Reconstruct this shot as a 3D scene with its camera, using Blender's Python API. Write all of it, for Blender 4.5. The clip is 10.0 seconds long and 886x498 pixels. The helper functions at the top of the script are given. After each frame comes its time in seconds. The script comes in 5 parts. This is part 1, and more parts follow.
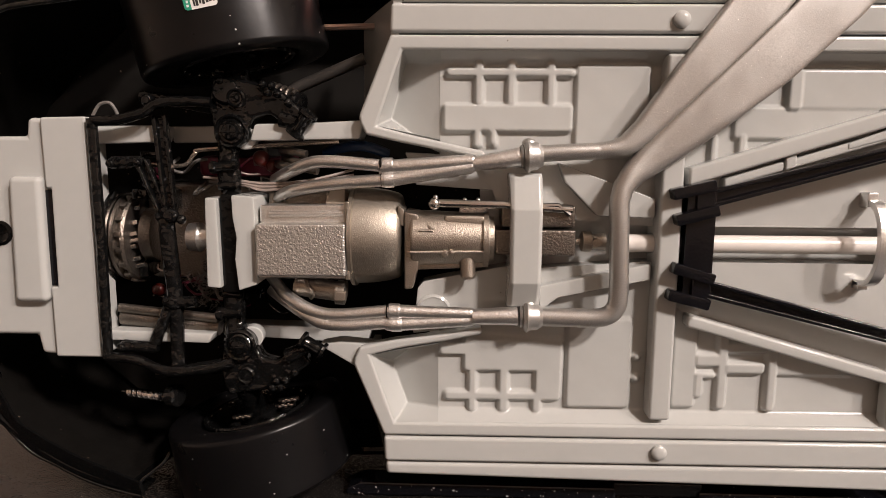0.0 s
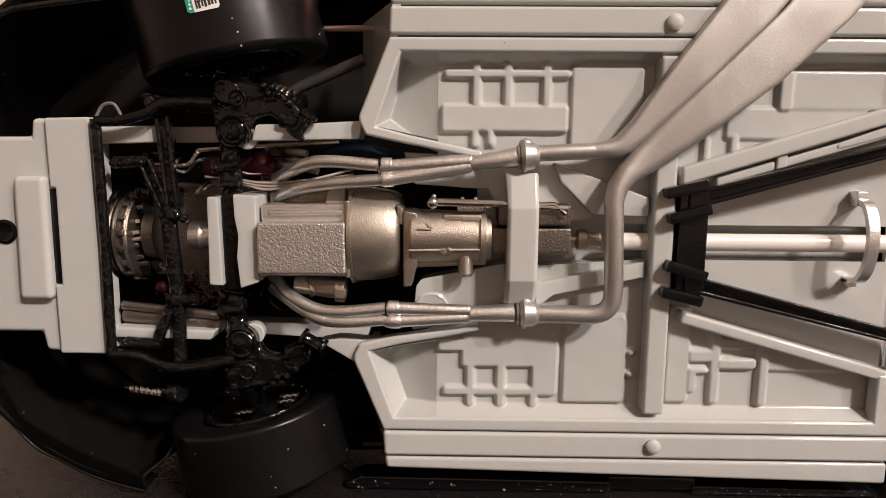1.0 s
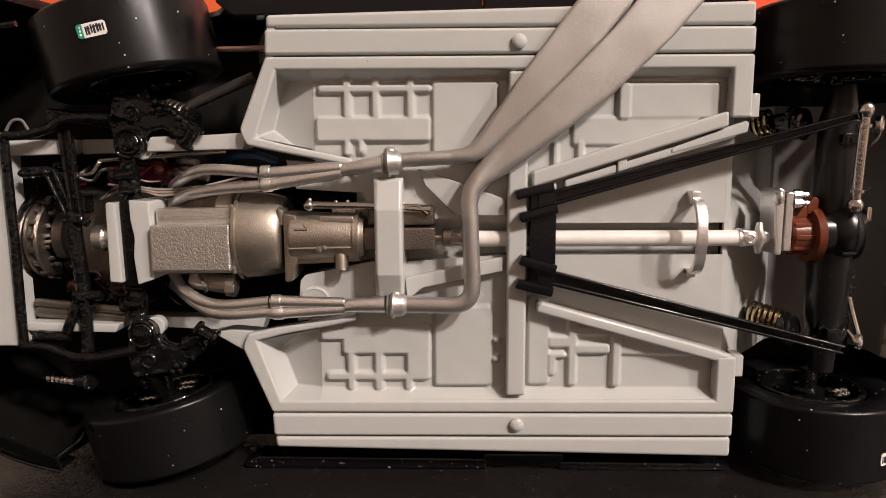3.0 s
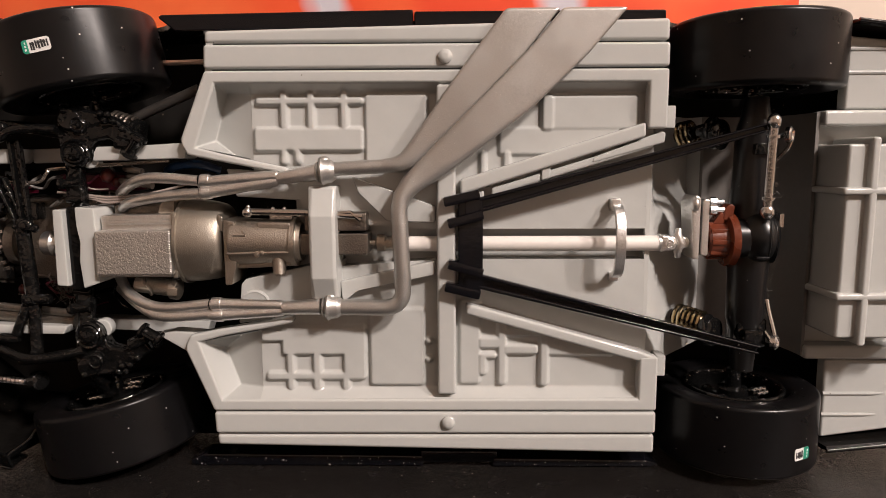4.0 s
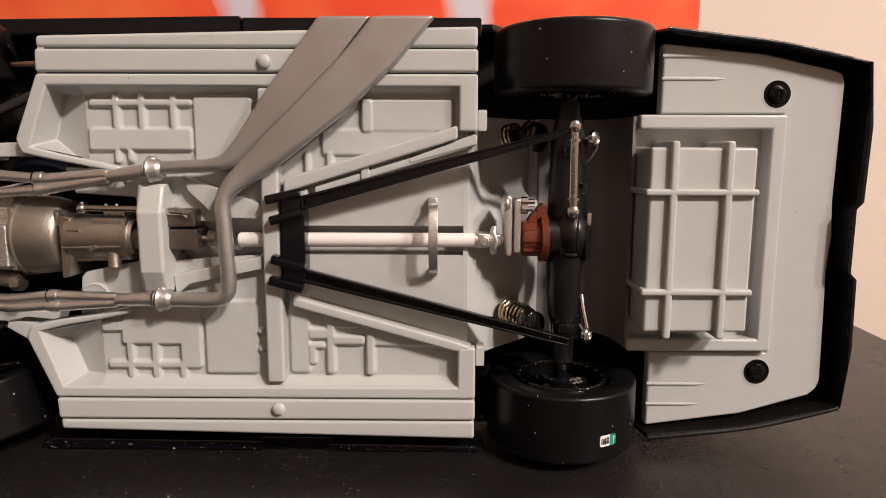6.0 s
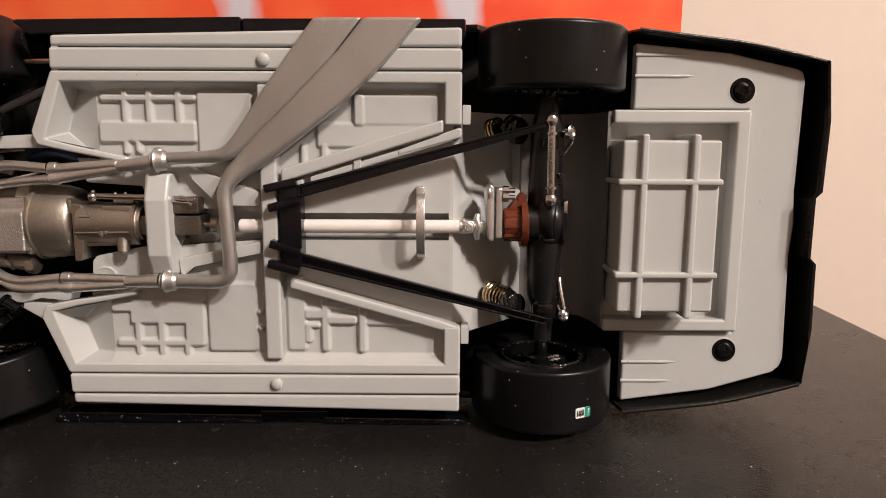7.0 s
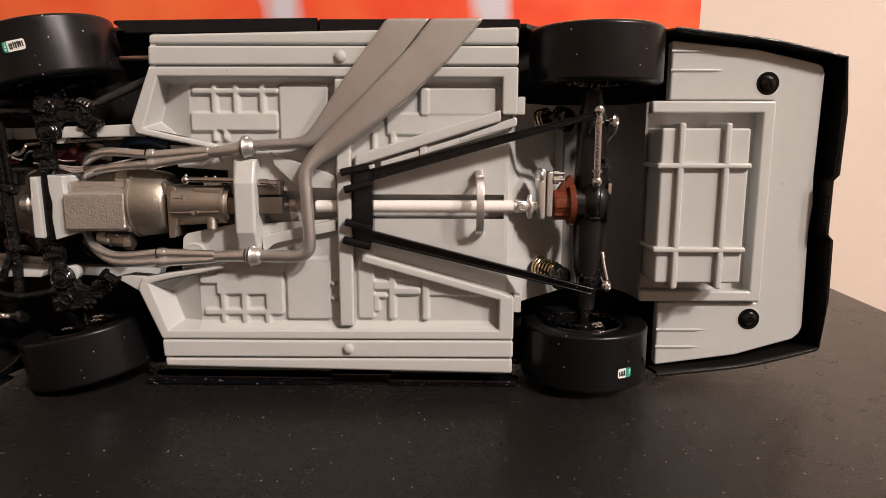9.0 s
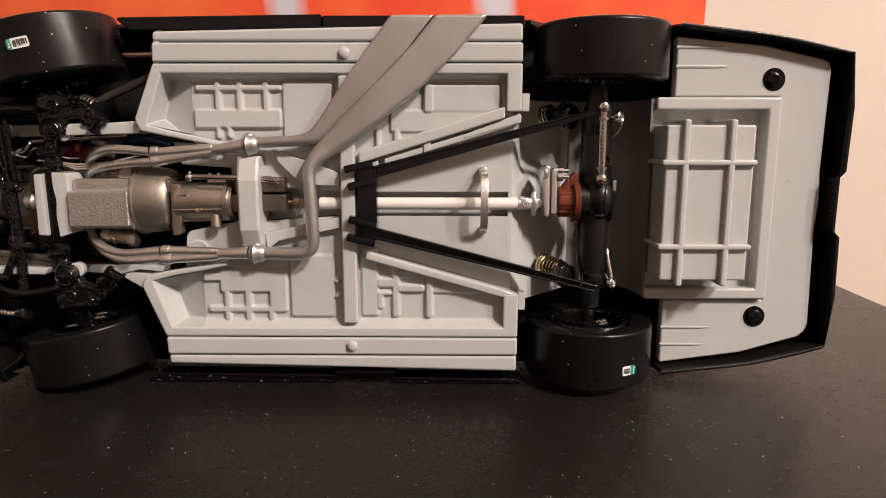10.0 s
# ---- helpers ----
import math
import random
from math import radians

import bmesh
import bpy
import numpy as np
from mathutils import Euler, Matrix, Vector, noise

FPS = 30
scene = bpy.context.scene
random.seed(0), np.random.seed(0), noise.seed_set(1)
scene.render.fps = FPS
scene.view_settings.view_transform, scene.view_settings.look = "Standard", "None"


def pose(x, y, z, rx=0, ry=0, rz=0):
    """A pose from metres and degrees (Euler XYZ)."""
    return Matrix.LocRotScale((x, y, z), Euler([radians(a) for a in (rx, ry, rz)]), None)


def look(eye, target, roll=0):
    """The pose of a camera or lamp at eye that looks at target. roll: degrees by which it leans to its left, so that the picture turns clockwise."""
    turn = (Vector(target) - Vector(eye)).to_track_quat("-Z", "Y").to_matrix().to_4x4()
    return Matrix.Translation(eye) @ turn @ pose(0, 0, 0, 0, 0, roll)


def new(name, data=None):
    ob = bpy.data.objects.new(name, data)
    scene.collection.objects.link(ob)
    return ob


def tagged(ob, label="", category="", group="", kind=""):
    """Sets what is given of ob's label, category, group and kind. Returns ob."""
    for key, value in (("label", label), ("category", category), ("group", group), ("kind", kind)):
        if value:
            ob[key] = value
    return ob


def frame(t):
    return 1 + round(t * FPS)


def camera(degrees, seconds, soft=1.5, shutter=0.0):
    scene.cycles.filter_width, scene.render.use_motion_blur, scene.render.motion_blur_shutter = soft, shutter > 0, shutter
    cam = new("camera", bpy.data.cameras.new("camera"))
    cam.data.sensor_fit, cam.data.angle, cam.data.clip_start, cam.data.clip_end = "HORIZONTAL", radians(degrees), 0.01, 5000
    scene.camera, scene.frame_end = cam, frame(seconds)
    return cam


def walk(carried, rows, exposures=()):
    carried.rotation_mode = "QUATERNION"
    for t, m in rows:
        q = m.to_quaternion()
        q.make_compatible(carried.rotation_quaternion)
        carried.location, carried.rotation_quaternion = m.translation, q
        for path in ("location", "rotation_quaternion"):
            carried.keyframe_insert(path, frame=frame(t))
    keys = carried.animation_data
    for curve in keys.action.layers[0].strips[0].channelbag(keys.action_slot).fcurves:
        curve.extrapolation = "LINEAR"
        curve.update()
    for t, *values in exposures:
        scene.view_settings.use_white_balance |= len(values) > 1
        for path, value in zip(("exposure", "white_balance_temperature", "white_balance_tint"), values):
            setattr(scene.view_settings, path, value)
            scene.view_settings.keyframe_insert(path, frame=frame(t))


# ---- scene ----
# The camera and its way
cam = camera(68.83, 10.0, soft=0.4)
PATH = [
    (0.00, -0.03847, -0.11460, 0.07158, 80.043, -0.391, 1.236),
    (0.50, -0.03876, -0.11619, 0.07222, 79.753, -0.387, 0.980),
    (1.00, -0.03863, -0.11677, 0.07199, 79.869, -0.394, 0.971),
    (1.50, -0.03547, -0.11886, 0.07235, 79.808, -0.229, 1.160),
    (2.00, -0.02998, -0.12009, 0.07188, 80.235, -0.040, 1.171),
    (2.50, -0.02135, -0.12438, 0.07228, 80.213, 0.135, 1.124),
    (2.70, -0.01789, -0.12613, 0.07248, 80.215, 0.200, 1.073),
    (2.90, -0.01483, -0.12807, 0.07273, 80.237, 0.256, 0.974),
    (3.15, -0.01138, -0.13050, 0.07310, 80.286, 0.311, 0.819),
    (3.40, -0.00809, -0.13261, 0.07347, 80.352, 0.347, 0.674),
    (3.60, -0.00540, -0.13383, 0.07374, 80.412, 0.362, 0.596),
    (3.80, -0.00254, -0.13447, 0.07396, 80.474, 0.363, 0.580),
    (4.00, 0.00063, -0.13495, 0.07350, 80.823, 0.283, 0.738),
    (4.50, 0.00720, -0.13550, 0.07445, 80.899, 0.310, 0.739),
    (5.00, 0.01867, -0.13726, 0.07523, 80.678, 0.185, 0.691),
    (5.50, 0.03016, -0.13915, 0.07533, 80.454, -0.002, 0.611),
    (6.00, 0.03897, -0.14151, 0.07568, 80.049, -0.125, 0.557),
    (6.20, 0.04188, -0.14285, 0.07549, 79.976, -0.209, 0.657),
    (6.40, 0.04380, -0.14453, 0.07552, 79.850, -0.246, 0.631),
    (6.60, 0.04417, -0.14683, 0.07550, 79.749, -0.251, 0.557),
    (6.85, 0.04296, -0.15032, 0.07543, 79.644, -0.226, 0.429),
    (7.10, 0.04050, -0.15412, 0.07535, 79.547, -0.185, 0.305),
    (7.30, 0.03807, -0.15715, 0.07530, 79.464, -0.153, 0.239),
    (7.50, 0.03559, -0.15996, 0.07529, 79.367, -0.134, 0.226),
    (8.00, 0.03000, -0.16617, 0.07551, 79.018, -0.116, 0.235),
    (8.50, 0.02733, -0.17076, 0.07536, 78.829, -0.084, 0.334),
    (9.00, 0.02674, -0.17077, 0.07449, 78.969, -0.089, 0.355),
    (9.50, 0.02645, -0.17042, 0.07490, 78.719, -0.086, 0.474),
    (10.00, 0.02655, -0.17031, 0.07463, 78.652, -0.026, 0.637),
]
walk(cam, [(t, pose(x, y, z, rx, ry, rz)) for t, x, y, z, rx, ry, rz in PATH],
     exposures=[(0.0, 0.05), (2.5, 0.05), (4.0, 0.02), (6.0, 0.0), (8.0, 0.0), (10.0, 0.05)])

# ---- light: two warm shaded room lamps, up to the side and behind the camera ----
world = bpy.data.worlds.new("world")
world.use_nodes = True
scene.world = world
world.node_tree.nodes["Background"].inputs["Color"].default_value = (1.0, 0.85, 0.7, 1)
world.node_tree.nodes["Background"].inputs["Strength"].default_value = 0.02


def shaded_lamp(name, at, size, power):
    """A warm lamp whose shade sends its light towards the table."""
    data = bpy.data.lights.new(name, "AREA")
    data.shape, data.size, data.energy, data.color = "DISK", size, power, (1.0, 0.866, 0.803)
    new(name, data).matrix_world = look(at, (0.02, 0.0, 0.05))


# two lamps: the safety loop throws one dark shadow and one pale one further along
shaded_lamp("room_lamp_light", (1.25, -1.41, 1.61), 0.22, 59.5)
shaded_lamp("side_lamp_light", (1.97, -1.36, 1.56), 0.18, 35.8)


# ---- materials ----
def material(name, color, rough=0.5, metal=0.0, grain=0.0, grain_scale=900.0, bump=0.0, bump_scale=900.0, blotch=0.0,
             coat=0.0, shine=0.5, depth=0.0002, twist=0.0, specks=0.0, speck_color=(0.6, 0.58, 0.55), speck_scale=260.0):
    """A procedural surface in metres: fine grain, larger blotches, relief and light specks (dust, on GRIME painted
    glints).
    """
    mat = bpy.data.materials.new(name)
    mat.use_nodes = True
    nodes, links = mat.node_tree.nodes, mat.node_tree.links
    bsdf = nodes["Principled BSDF"]
    bsdf.inputs["Base Color"].default_value = (*color, 1)
    bsdf.inputs["Roughness"].default_value = rough
    bsdf.inputs["Metallic"].default_value = metal
    bsdf.inputs["Coat Weight"].default_value = coat
    bsdf.inputs["Specular IOR Level"].default_value = shine
    bsdf.inputs["Coat Roughness"].default_value = 0.12
    where = nodes.new("ShaderNodeTexCoord").outputs["Object"]
    out = None

    def noise_at(scale, detail=3.0, warp=0.0):
        n = nodes.new("ShaderNodeTexNoise")
        n.inputs["Scale"].default_value, n.inputs["Detail"].default_value, n.inputs["Distortion"].default_value = scale, detail, warp
        links.new(where, n.inputs["Vector"])
        return n.outputs["Fac"]

    def mixed(a, b, fac):
        m = nodes.new("ShaderNodeMix")
        m.data_type = "RGBA"
        for socket, value in ((m.inputs[6], a), (m.inputs[7], b), (m.inputs[0], fac)):
            if isinstance(value, bpy.types.NodeSocket):
                links.new(value, socket)
            else:
                socket.default_value = value
        return m.outputs[2]

    if grain:
        out = mixed((*[c * (1 - grain) for c in color], 1), (*[min(1, c * (1 + grain)) for c in color], 1), noise_at(grain_scale))
    if blotch:
        ramp = nodes.new("ShaderNodeMapRange")
        ramp.inputs["From Min"].default_value, ramp.inputs["From Max"].default_value = 0.35, 0.7
        ramp.inputs["To Max"].default_value = blotch
        links.new(noise_at(55.0, 5.0), ramp.inputs["Value"])
        out = mixed(out or (*color, 1), (*[c * 0.7 for c in color], 1), ramp.outputs["Result"])
        soft = nodes.new("ShaderNodeMapRange")
        soft.inputs["To Min"].default_value, soft.inputs["To Max"].default_value = max(0.03, rough - 0.4 * blotch), min(1, rough + 0.4 * blotch)
        links.new(noise_at(140.0, 4.0), soft.inputs["Value"])
        links.new(soft.outputs["Result"], bsdf.inputs["Roughness"])
    if specks:
        vor = nodes.new("ShaderNodeTexVoronoi")
        vor.inputs["Scale"].default_value = speck_scale
        links.new(where, vor.inputs["Vector"])
        cut = nodes.new("ShaderNodeMath")
        cut.operation, cut.inputs[1].default_value = "LESS_THAN", 0.09
        links.new(vor.outputs["Distance"], cut.inputs[0])
        pick = nodes.new("ShaderNodeMath")
        pick.operation, pick.inputs[1].default_value = "GREATER_THAN", 1 - specks
        split = nodes.new("ShaderNodeSeparateColor")
        links.new(vor.outputs["Color"], split.inputs["Color"])
        links.new(split.outputs[0], pick.inputs[0])
        both = nodes.new("ShaderNodeMath")
        both.operation = "MULTIPLY"
        links.new(cut.outputs[0], both.inputs[0])
        links.new(pick.outputs[0], both.inputs[1])
        out = mixed(out or (*color, 1), (*speck_color, 1), both.outputs[0])
    if out is not None:
        links.new(out, bsdf.inputs["Base Color"])
    if bump:
        b = nodes.new("ShaderNodeBump")
        b.inputs["Strength"].default_value, b.inputs["Distance"].default_value = bump, depth
        links.new(noise_at(bump_scale, 2.0, twist), b.inputs["Height"])
        links.new(b.outputs["Normal"], bsdf.inputs["Normal"])
    return mat


GREY = material("grey_paint", (0.44, 0.447, 0.432), 0.11, grain=0.03, grain_scale=400, bump=0.09, bump_scale=420, blotch=0.10, specks=0.006, speck_color=(0.2, 0.19, 0.17), speck_scale=500)
CREAM = material("cream_paint", (0.74, 0.70, 0.66), 0.3, grain=0.03, bump=0.04, blotch=0.1)
SILVER = material("silver_paint", (0.82, 0.80, 0.765), 0.36, metal=0.97, grain=0.3, grain_scale=4200, bump=0.42, bump_scale=1900, blotch=0.35)
MUFFLER = material("flat_silver_paint", (0.49, 0.48, 0.46), 0.40, metal=0.85, grain=0.55, grain_scale=5600, bump=0.10, bump_scale=5000, blotch=0.35, specks=0.6, speck_scale=1200, speck_color=(0.88, 0.87, 0.84))
BRONZE = material("bronze_grey_casting", (0.43, 0.385, 0.33), 0.38, metal=0.96, grain=0.6, grain_scale=5200, bump=0.45, bump_scale=4400, blotch=0.35)

IRON = material("dark_cast_iron", (0.20, 0.175, 0.15), 0.34, metal=0.9, grain=0.35, grain_scale=3000, bump=0.8, bump_scale=2600, blotch=0.3)
CHROME = material("bright_metal", (0.66, 0.65, 0.64), 0.18, metal=1.0, grain=0.1, grain_scale=3000, bump=0.15, bump_scale=1500, blotch=0.2)
BLACK = material("gloss_black_paint", (0.004, 0.004, 0.004), 0.08, grain=0.1, bump=0.4, bump_scale=420, shine=0.24, depth=0.0004)
SATIN = material("satin_black_plastic", (0.0035, 0.0036, 0.005), 0.14, grain=0.1, bump=0.14, bump_scale=600, shine=0.34, specks=0.02, speck_scale=500)
# the pale specks are small glints painted into the colour
GRIME = material("black_oily_metal", (0.0045, 0.0045, 0.0045), 0.075, grain=0.2, bump=0.6, bump_scale=400, shine=0.5, specks=0.03, speck_scale=900, speck_color=(0.35, 0.33, 0.31), depth=0.0008)
OILY = material("runny_black_paint", (0.004, 0.004, 0.004), 0.07, grain=0.2, bump=0.8, bump_scale=330, shine=0.38, depth=0.0013)
INSIDE = material("bare_black_inside", (0.006, 0.0055, 0.005), 0.45, grain=0.3, grain_scale=300, bump=0.6, bump_scale=500, shine=0.05, specks=0.3, speck_color=(0.10, 0.075, 0.055), speck_scale=420)
RUBBER = material("black_rubber", (0.0045, 0.0043, 0.0047), 0.30, grain=0.12, grain_scale=700, bump=0.05, bump_scale=900, blotch=0.25, shine=0.24, specks=0.28, speck_scale=520)
EDGE = material("rough_black_casting_edge", (0.006, 0.006, 0.006), 0.16, grain=0.2, bump=0.8, bump_scale=1100, shine=0.6, depth=0.0002)
AXLE = material("satin_black_paint", (0.006, 0.006, 0.0065), 0.28, grain=0.2, bump=0.12, bump_scale=600, shine=0.4, specks=0.12, speck_color=(0.25, 0.24, 0.22), speck_scale=900)
RUST = material("red_brown_paint", (0.135, 0.031, 0.014), 0.25, grain=0.15, bump=0.2, bump_scale=700, blotch=0.35)
BRASS = material("brass_wire", (0.55, 0.45, 0.28), 0.2, metal=1.0, grain=0.1)
WHITE = material("white_print", (0.72, 0.71, 0.69), 0.4, grain=0.03)
GREEN = material("green_print", (0.02, 0.25, 0.16), 0.4, grain=0.05)
INK = material("black_print", (0.02, 0.02, 0.02), 0.4, grain=0.05)
MAGENTA = material("magenta_paint", (0.11, 0.007, 0.024), 0.3, grain=0.1, bump=0.1)
RED = material("red_paint", (0.07, 0.006, 0.004), 0.3, grain=0.1)
BLUE = material("blue_paint", (0.005, 0.028, 0.085), 0.4, grain=0.1)
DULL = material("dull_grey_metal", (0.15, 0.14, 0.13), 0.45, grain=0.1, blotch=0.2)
# grey darkened in its base colour, for the fender rod in the tyre's shade
SHADED_GREY = material("shaded_grey", (0.035, 0.031, 0.028), 0.5, grain=0.15, blotch=0.2)
TAN = material("tan_paint", (0.34, 0.29, 0.235), 0.4, grain=0.1, blotch=0.3)
YELLOW = material("yellow_print", (0.62, 0.42, 0.10), 0.5, grain=0.1)
LINT = material("grey_lint", (0.16, 0.15, 0.14), 0.8, grain=0.2)
DUST = material("pale_dust", (0.62, 0.59, 0.55), 0.7, grain=0.2)
WIRE = material("pale_wire", (0.27, 0.225, 0.20), 0.4, grain=0.2, grain_scale=800)
COPPER = material("copper_pin", (0.75, 0.56, 0.49), 0.3, metal=0.8, grain=0.15)
TINNED = material("tinned_line", (0.55, 0.47, 0.40), 0.25, metal=0.9, grain=0.15)
DARK = material("dark_inner_shell", (0.012, 0.011, 0.010), 0.6, grain=0.2, grain_scale=200, shine=0.05, specks=0.25, speck_color=(0.16, 0.12, 0.09), speck_scale=420)
BEIGE = material("cream_wall_paint", (0.63, 0.552, 0.48), 0.8, grain=0.02, grain_scale=60, bump=0.1, bump_scale=300, blotch=0.04)
WOOD = material("brown_wood", (0.27, 0.165, 0.10), 0.5, grain=0.25, grain_scale=30, blotch=0.4)
CEIL = material("white_ceiling_paint", (0.78, 0.75, 0.70), 0.85, grain=0.02, grain_scale=60)


def leather_material():
    mat = material("black_leatherette", (0.0105, 0.0092, 0.0086), 0.25, grain=0.35, grain_scale=900, blotch=0.22, shine=0.22, specks=0.20, speck_scale=560, speck_color=(0.30, 0.27, 0.24))
    nodes, links = mat.node_tree.nodes, mat.node_tree.links
    where = nodes.new("ShaderNodeTexCoord").outputs["Object"]
    heights = []
    for scale, low, high, weight in ((1500.0, 0.10, 0.42, 1.0), (3200.0, 0.05, 0.6, 0.4)):
        vor = nodes.new("ShaderNodeTexVoronoi")
        vor.inputs["Scale"].default_value = scale
        links.new(where, vor.inputs["Vector"])
        pit = nodes.new("ShaderNodeMapRange")
        pit.interpolation_type = "SMOOTHSTEP"
        pit.inputs["From Min"].default_value, pit.inputs["From Max"].default_value, pit.inputs["To Max"].default_value = low, high, weight
        links.new(vor.outputs["Distance"], pit.inputs["Value"])
        heights.append(pit.outputs["Result"])
    both = nodes.new("ShaderNodeMath")
    links.new(heights[0], both.inputs[0])
    links.new(heights[1], both.inputs[1])
    b = nodes.new("ShaderNodeBump")
    b.inputs["Strength"].default_value, b.inputs["Distance"].default_value = 0.52, 0.0002
    links.new(both.outputs[0], b.inputs["Height"])
    links.new(b.outputs["Normal"], nodes["Principled BSDF"].inputs["Normal"])
    return mat


LEATHER = leather_material()


def wrinkle_material(name, color, rough, scale, folds, strength):
    """Metallic paint dried into a maze of fine wrinkles."""
    mat = material(name, color, rough, metal=0.94, grain=0.15, blotch=0.12)
    nodes, links = mat.node_tree.nodes, mat.node_tree.links
    where = nodes.new("ShaderNodeTexCoord").outputs["Object"]
    field = nodes.new("ShaderNodeTexNoise")
    field.inputs["Scale"].default_value, field.inputs["Detail"].default_value, field.inputs["Distortion"].default_value = scale, 1.0, 0.2
    links.new(where, field.inputs["Vector"])
    turns = nodes.new("ShaderNodeMath")
    turns.operation, turns.inputs[1].default_value = "MULTIPLY", folds
    links.new(field.outputs["Fac"], turns.inputs[0])
    wave = nodes.new("ShaderNodeMath")
    wave.operation = "SINE"
    links.new(turns.outputs[0], wave.inputs[0])
    b = nodes.new("ShaderNodeBump")
    b.inputs["Strength"].default_value, b.inputs["Distance"].default_value = strength, 0.00006
    links.new(wave.outputs[0], b.inputs["Height"])
    links.new(b.outputs["Normal"], nodes["Principled BSDF"].inputs["Normal"])
    return mat


WRINKLE = wrinkle_material("wrinkled_silver", (0.65, 0.635, 0.605), 0.43, 1700.0, 15.0, 0.46)
BELL = wrinkle_material("wrinkled_bronze_grey", (0.37, 0.335, 0.285), 0.45, 3000.0, 10.0, 0.22)


def print_material():
    """Orange-red card with soft, pale upright patches of print."""
    mat = material("orange_printed_card", (0.78, 0.095, 0.03), 0.45)
    nodes, links = mat.node_tree.nodes, mat.node_tree.links
    bsdf = nodes["Principled BSDF"]
    where = nodes.new("ShaderNodeTexCoord").outputs["Object"]
    axis = nodes.new("ShaderNodeSeparateXYZ")
    links.new(where, axis.inputs[0])
    wobble = nodes.new("ShaderNodeTexNoise")
    wobble.inputs["Scale"].default_value = 45.0
    links.new(where, wobble.inputs["Vector"])
    swing = nodes.new("ShaderNodeMath")
    swing.operation, swing.inputs[1].default_value = "MULTIPLY_ADD", 0.02
    links.new(wobble.outputs["Fac"], swing.inputs[0])
    links.new(axis.outputs["X"], swing.inputs[2])
    last = None
    for centre, half in ((-0.042, 0.008), (0.056, 0.008)):
        off = nodes.new("ShaderNodeMath")
        off.operation, off.inputs[1].default_value = "SUBTRACT", centre
        links.new(swing.outputs[0], off.inputs[0])
        size = nodes.new("ShaderNodeMath")
        size.operation = "ABSOLUTE"
        links.new(off.outputs[0], size.inputs[0])
        band = nodes.new("ShaderNodeMapRange")
        band.inputs["From Min"].default_value, band.inputs["From Max"].default_value = half + 0.004, half - 0.004
        links.new(size.outputs[0], band.inputs["Value"])
        if last:
            most = nodes.new("ShaderNodeMath")
            most.operation = "MAXIMUM"
            links.new(last, most.inputs[0])
            links.new(band.outputs[0], most.inputs[1])
            last = most.outputs[0]
        else:
            last = band.outputs[0]
    tone = nodes.new("ShaderNodeTexNoise")
    tone.inputs["Scale"].default_value = 25.0
    links.new(where, tone.inputs["Vector"])
    ramp = nodes.new("ShaderNodeValToRGB")
    ramp.color_ramp.elements[0].position, ramp.color_ramp.elements[0].color = 0.35, (0.82, 0.075, 0.025, 1)
    ramp.color_ramp.elements[1].position, ramp.color_ramp.elements[1].color = 0.65, (0.92, 0.17, 0.05, 1)
    links.new(tone.outputs["Fac"], ramp.inputs["Fac"])
    mix = nodes.new("ShaderNodeMix")
    mix.data_type = "RGBA"
    links.new(last, mix.inputs[0])
    links.new(ramp.outputs["Color"], mix.inputs[6])
    mix.inputs[7].default_value = (0.62, 0.60, 0.66, 1)
    links.new(mix.outputs[2], bsdf.inputs["Base Color"])
    return mat


PRINT = print_material()

# ---- mesh helpers; the model's sizes are in millimetres ----
MM = 0.001


def box(x0, x1, y0, y1, z0, z1, b=0.25, seg=2):
    bm = bmesh.new()
    bmesh.ops.create_cube(bm, size=1.0)
    for v in bm.verts:
        v.co = ((x0 + x1) / 2 + v.co.x * (x1 - x0), (y0 + y1) / 2 + v.co.y * (y1 - y0), (z0 + z1) / 2 + v.co.z * (z1 - z0))
    if b:
        bmesh.ops.bevel(bm, geom=bm.edges[:], offset=b, segments=seg, profile=0.5, affect="EDGES", clamp_overlap=True)
    return bm


def prism(points, z0, z1, b=0.25, seg=2, slope=None):
    """A plate with the outline points, from z0 to z1, its upper and upright edges rounded. slope(x, y) adds to the upper z."""
    bm = bmesh.new()
    low = [bm.verts.new((x, y, z0)) for x, y in points]
    top = [bm.verts.new((x, y, z1 + (slope(x, y) if slope else 0))) for x, y in points]
    n = len(points)
    bm.faces.new(low[::-1])
    bm.faces.new(top)
    for i in range(n):
        bm.faces.new((low[i], low[(i + 1) % n], top[(i + 1) % n], top[i]))
    bmesh.ops.recalc_face_normals(bm, faces=bm.faces[:])
    if b:
        under = set(low)
        edges = [e for e in bm.edges if not (e.verts[0] in under and e.verts[1] in under)]
        bmesh.ops.bevel(bm, geom=edges, offset=b, segments=seg, profile=0.5, affect="EDGES", clamp_overlap=True)
    return bm


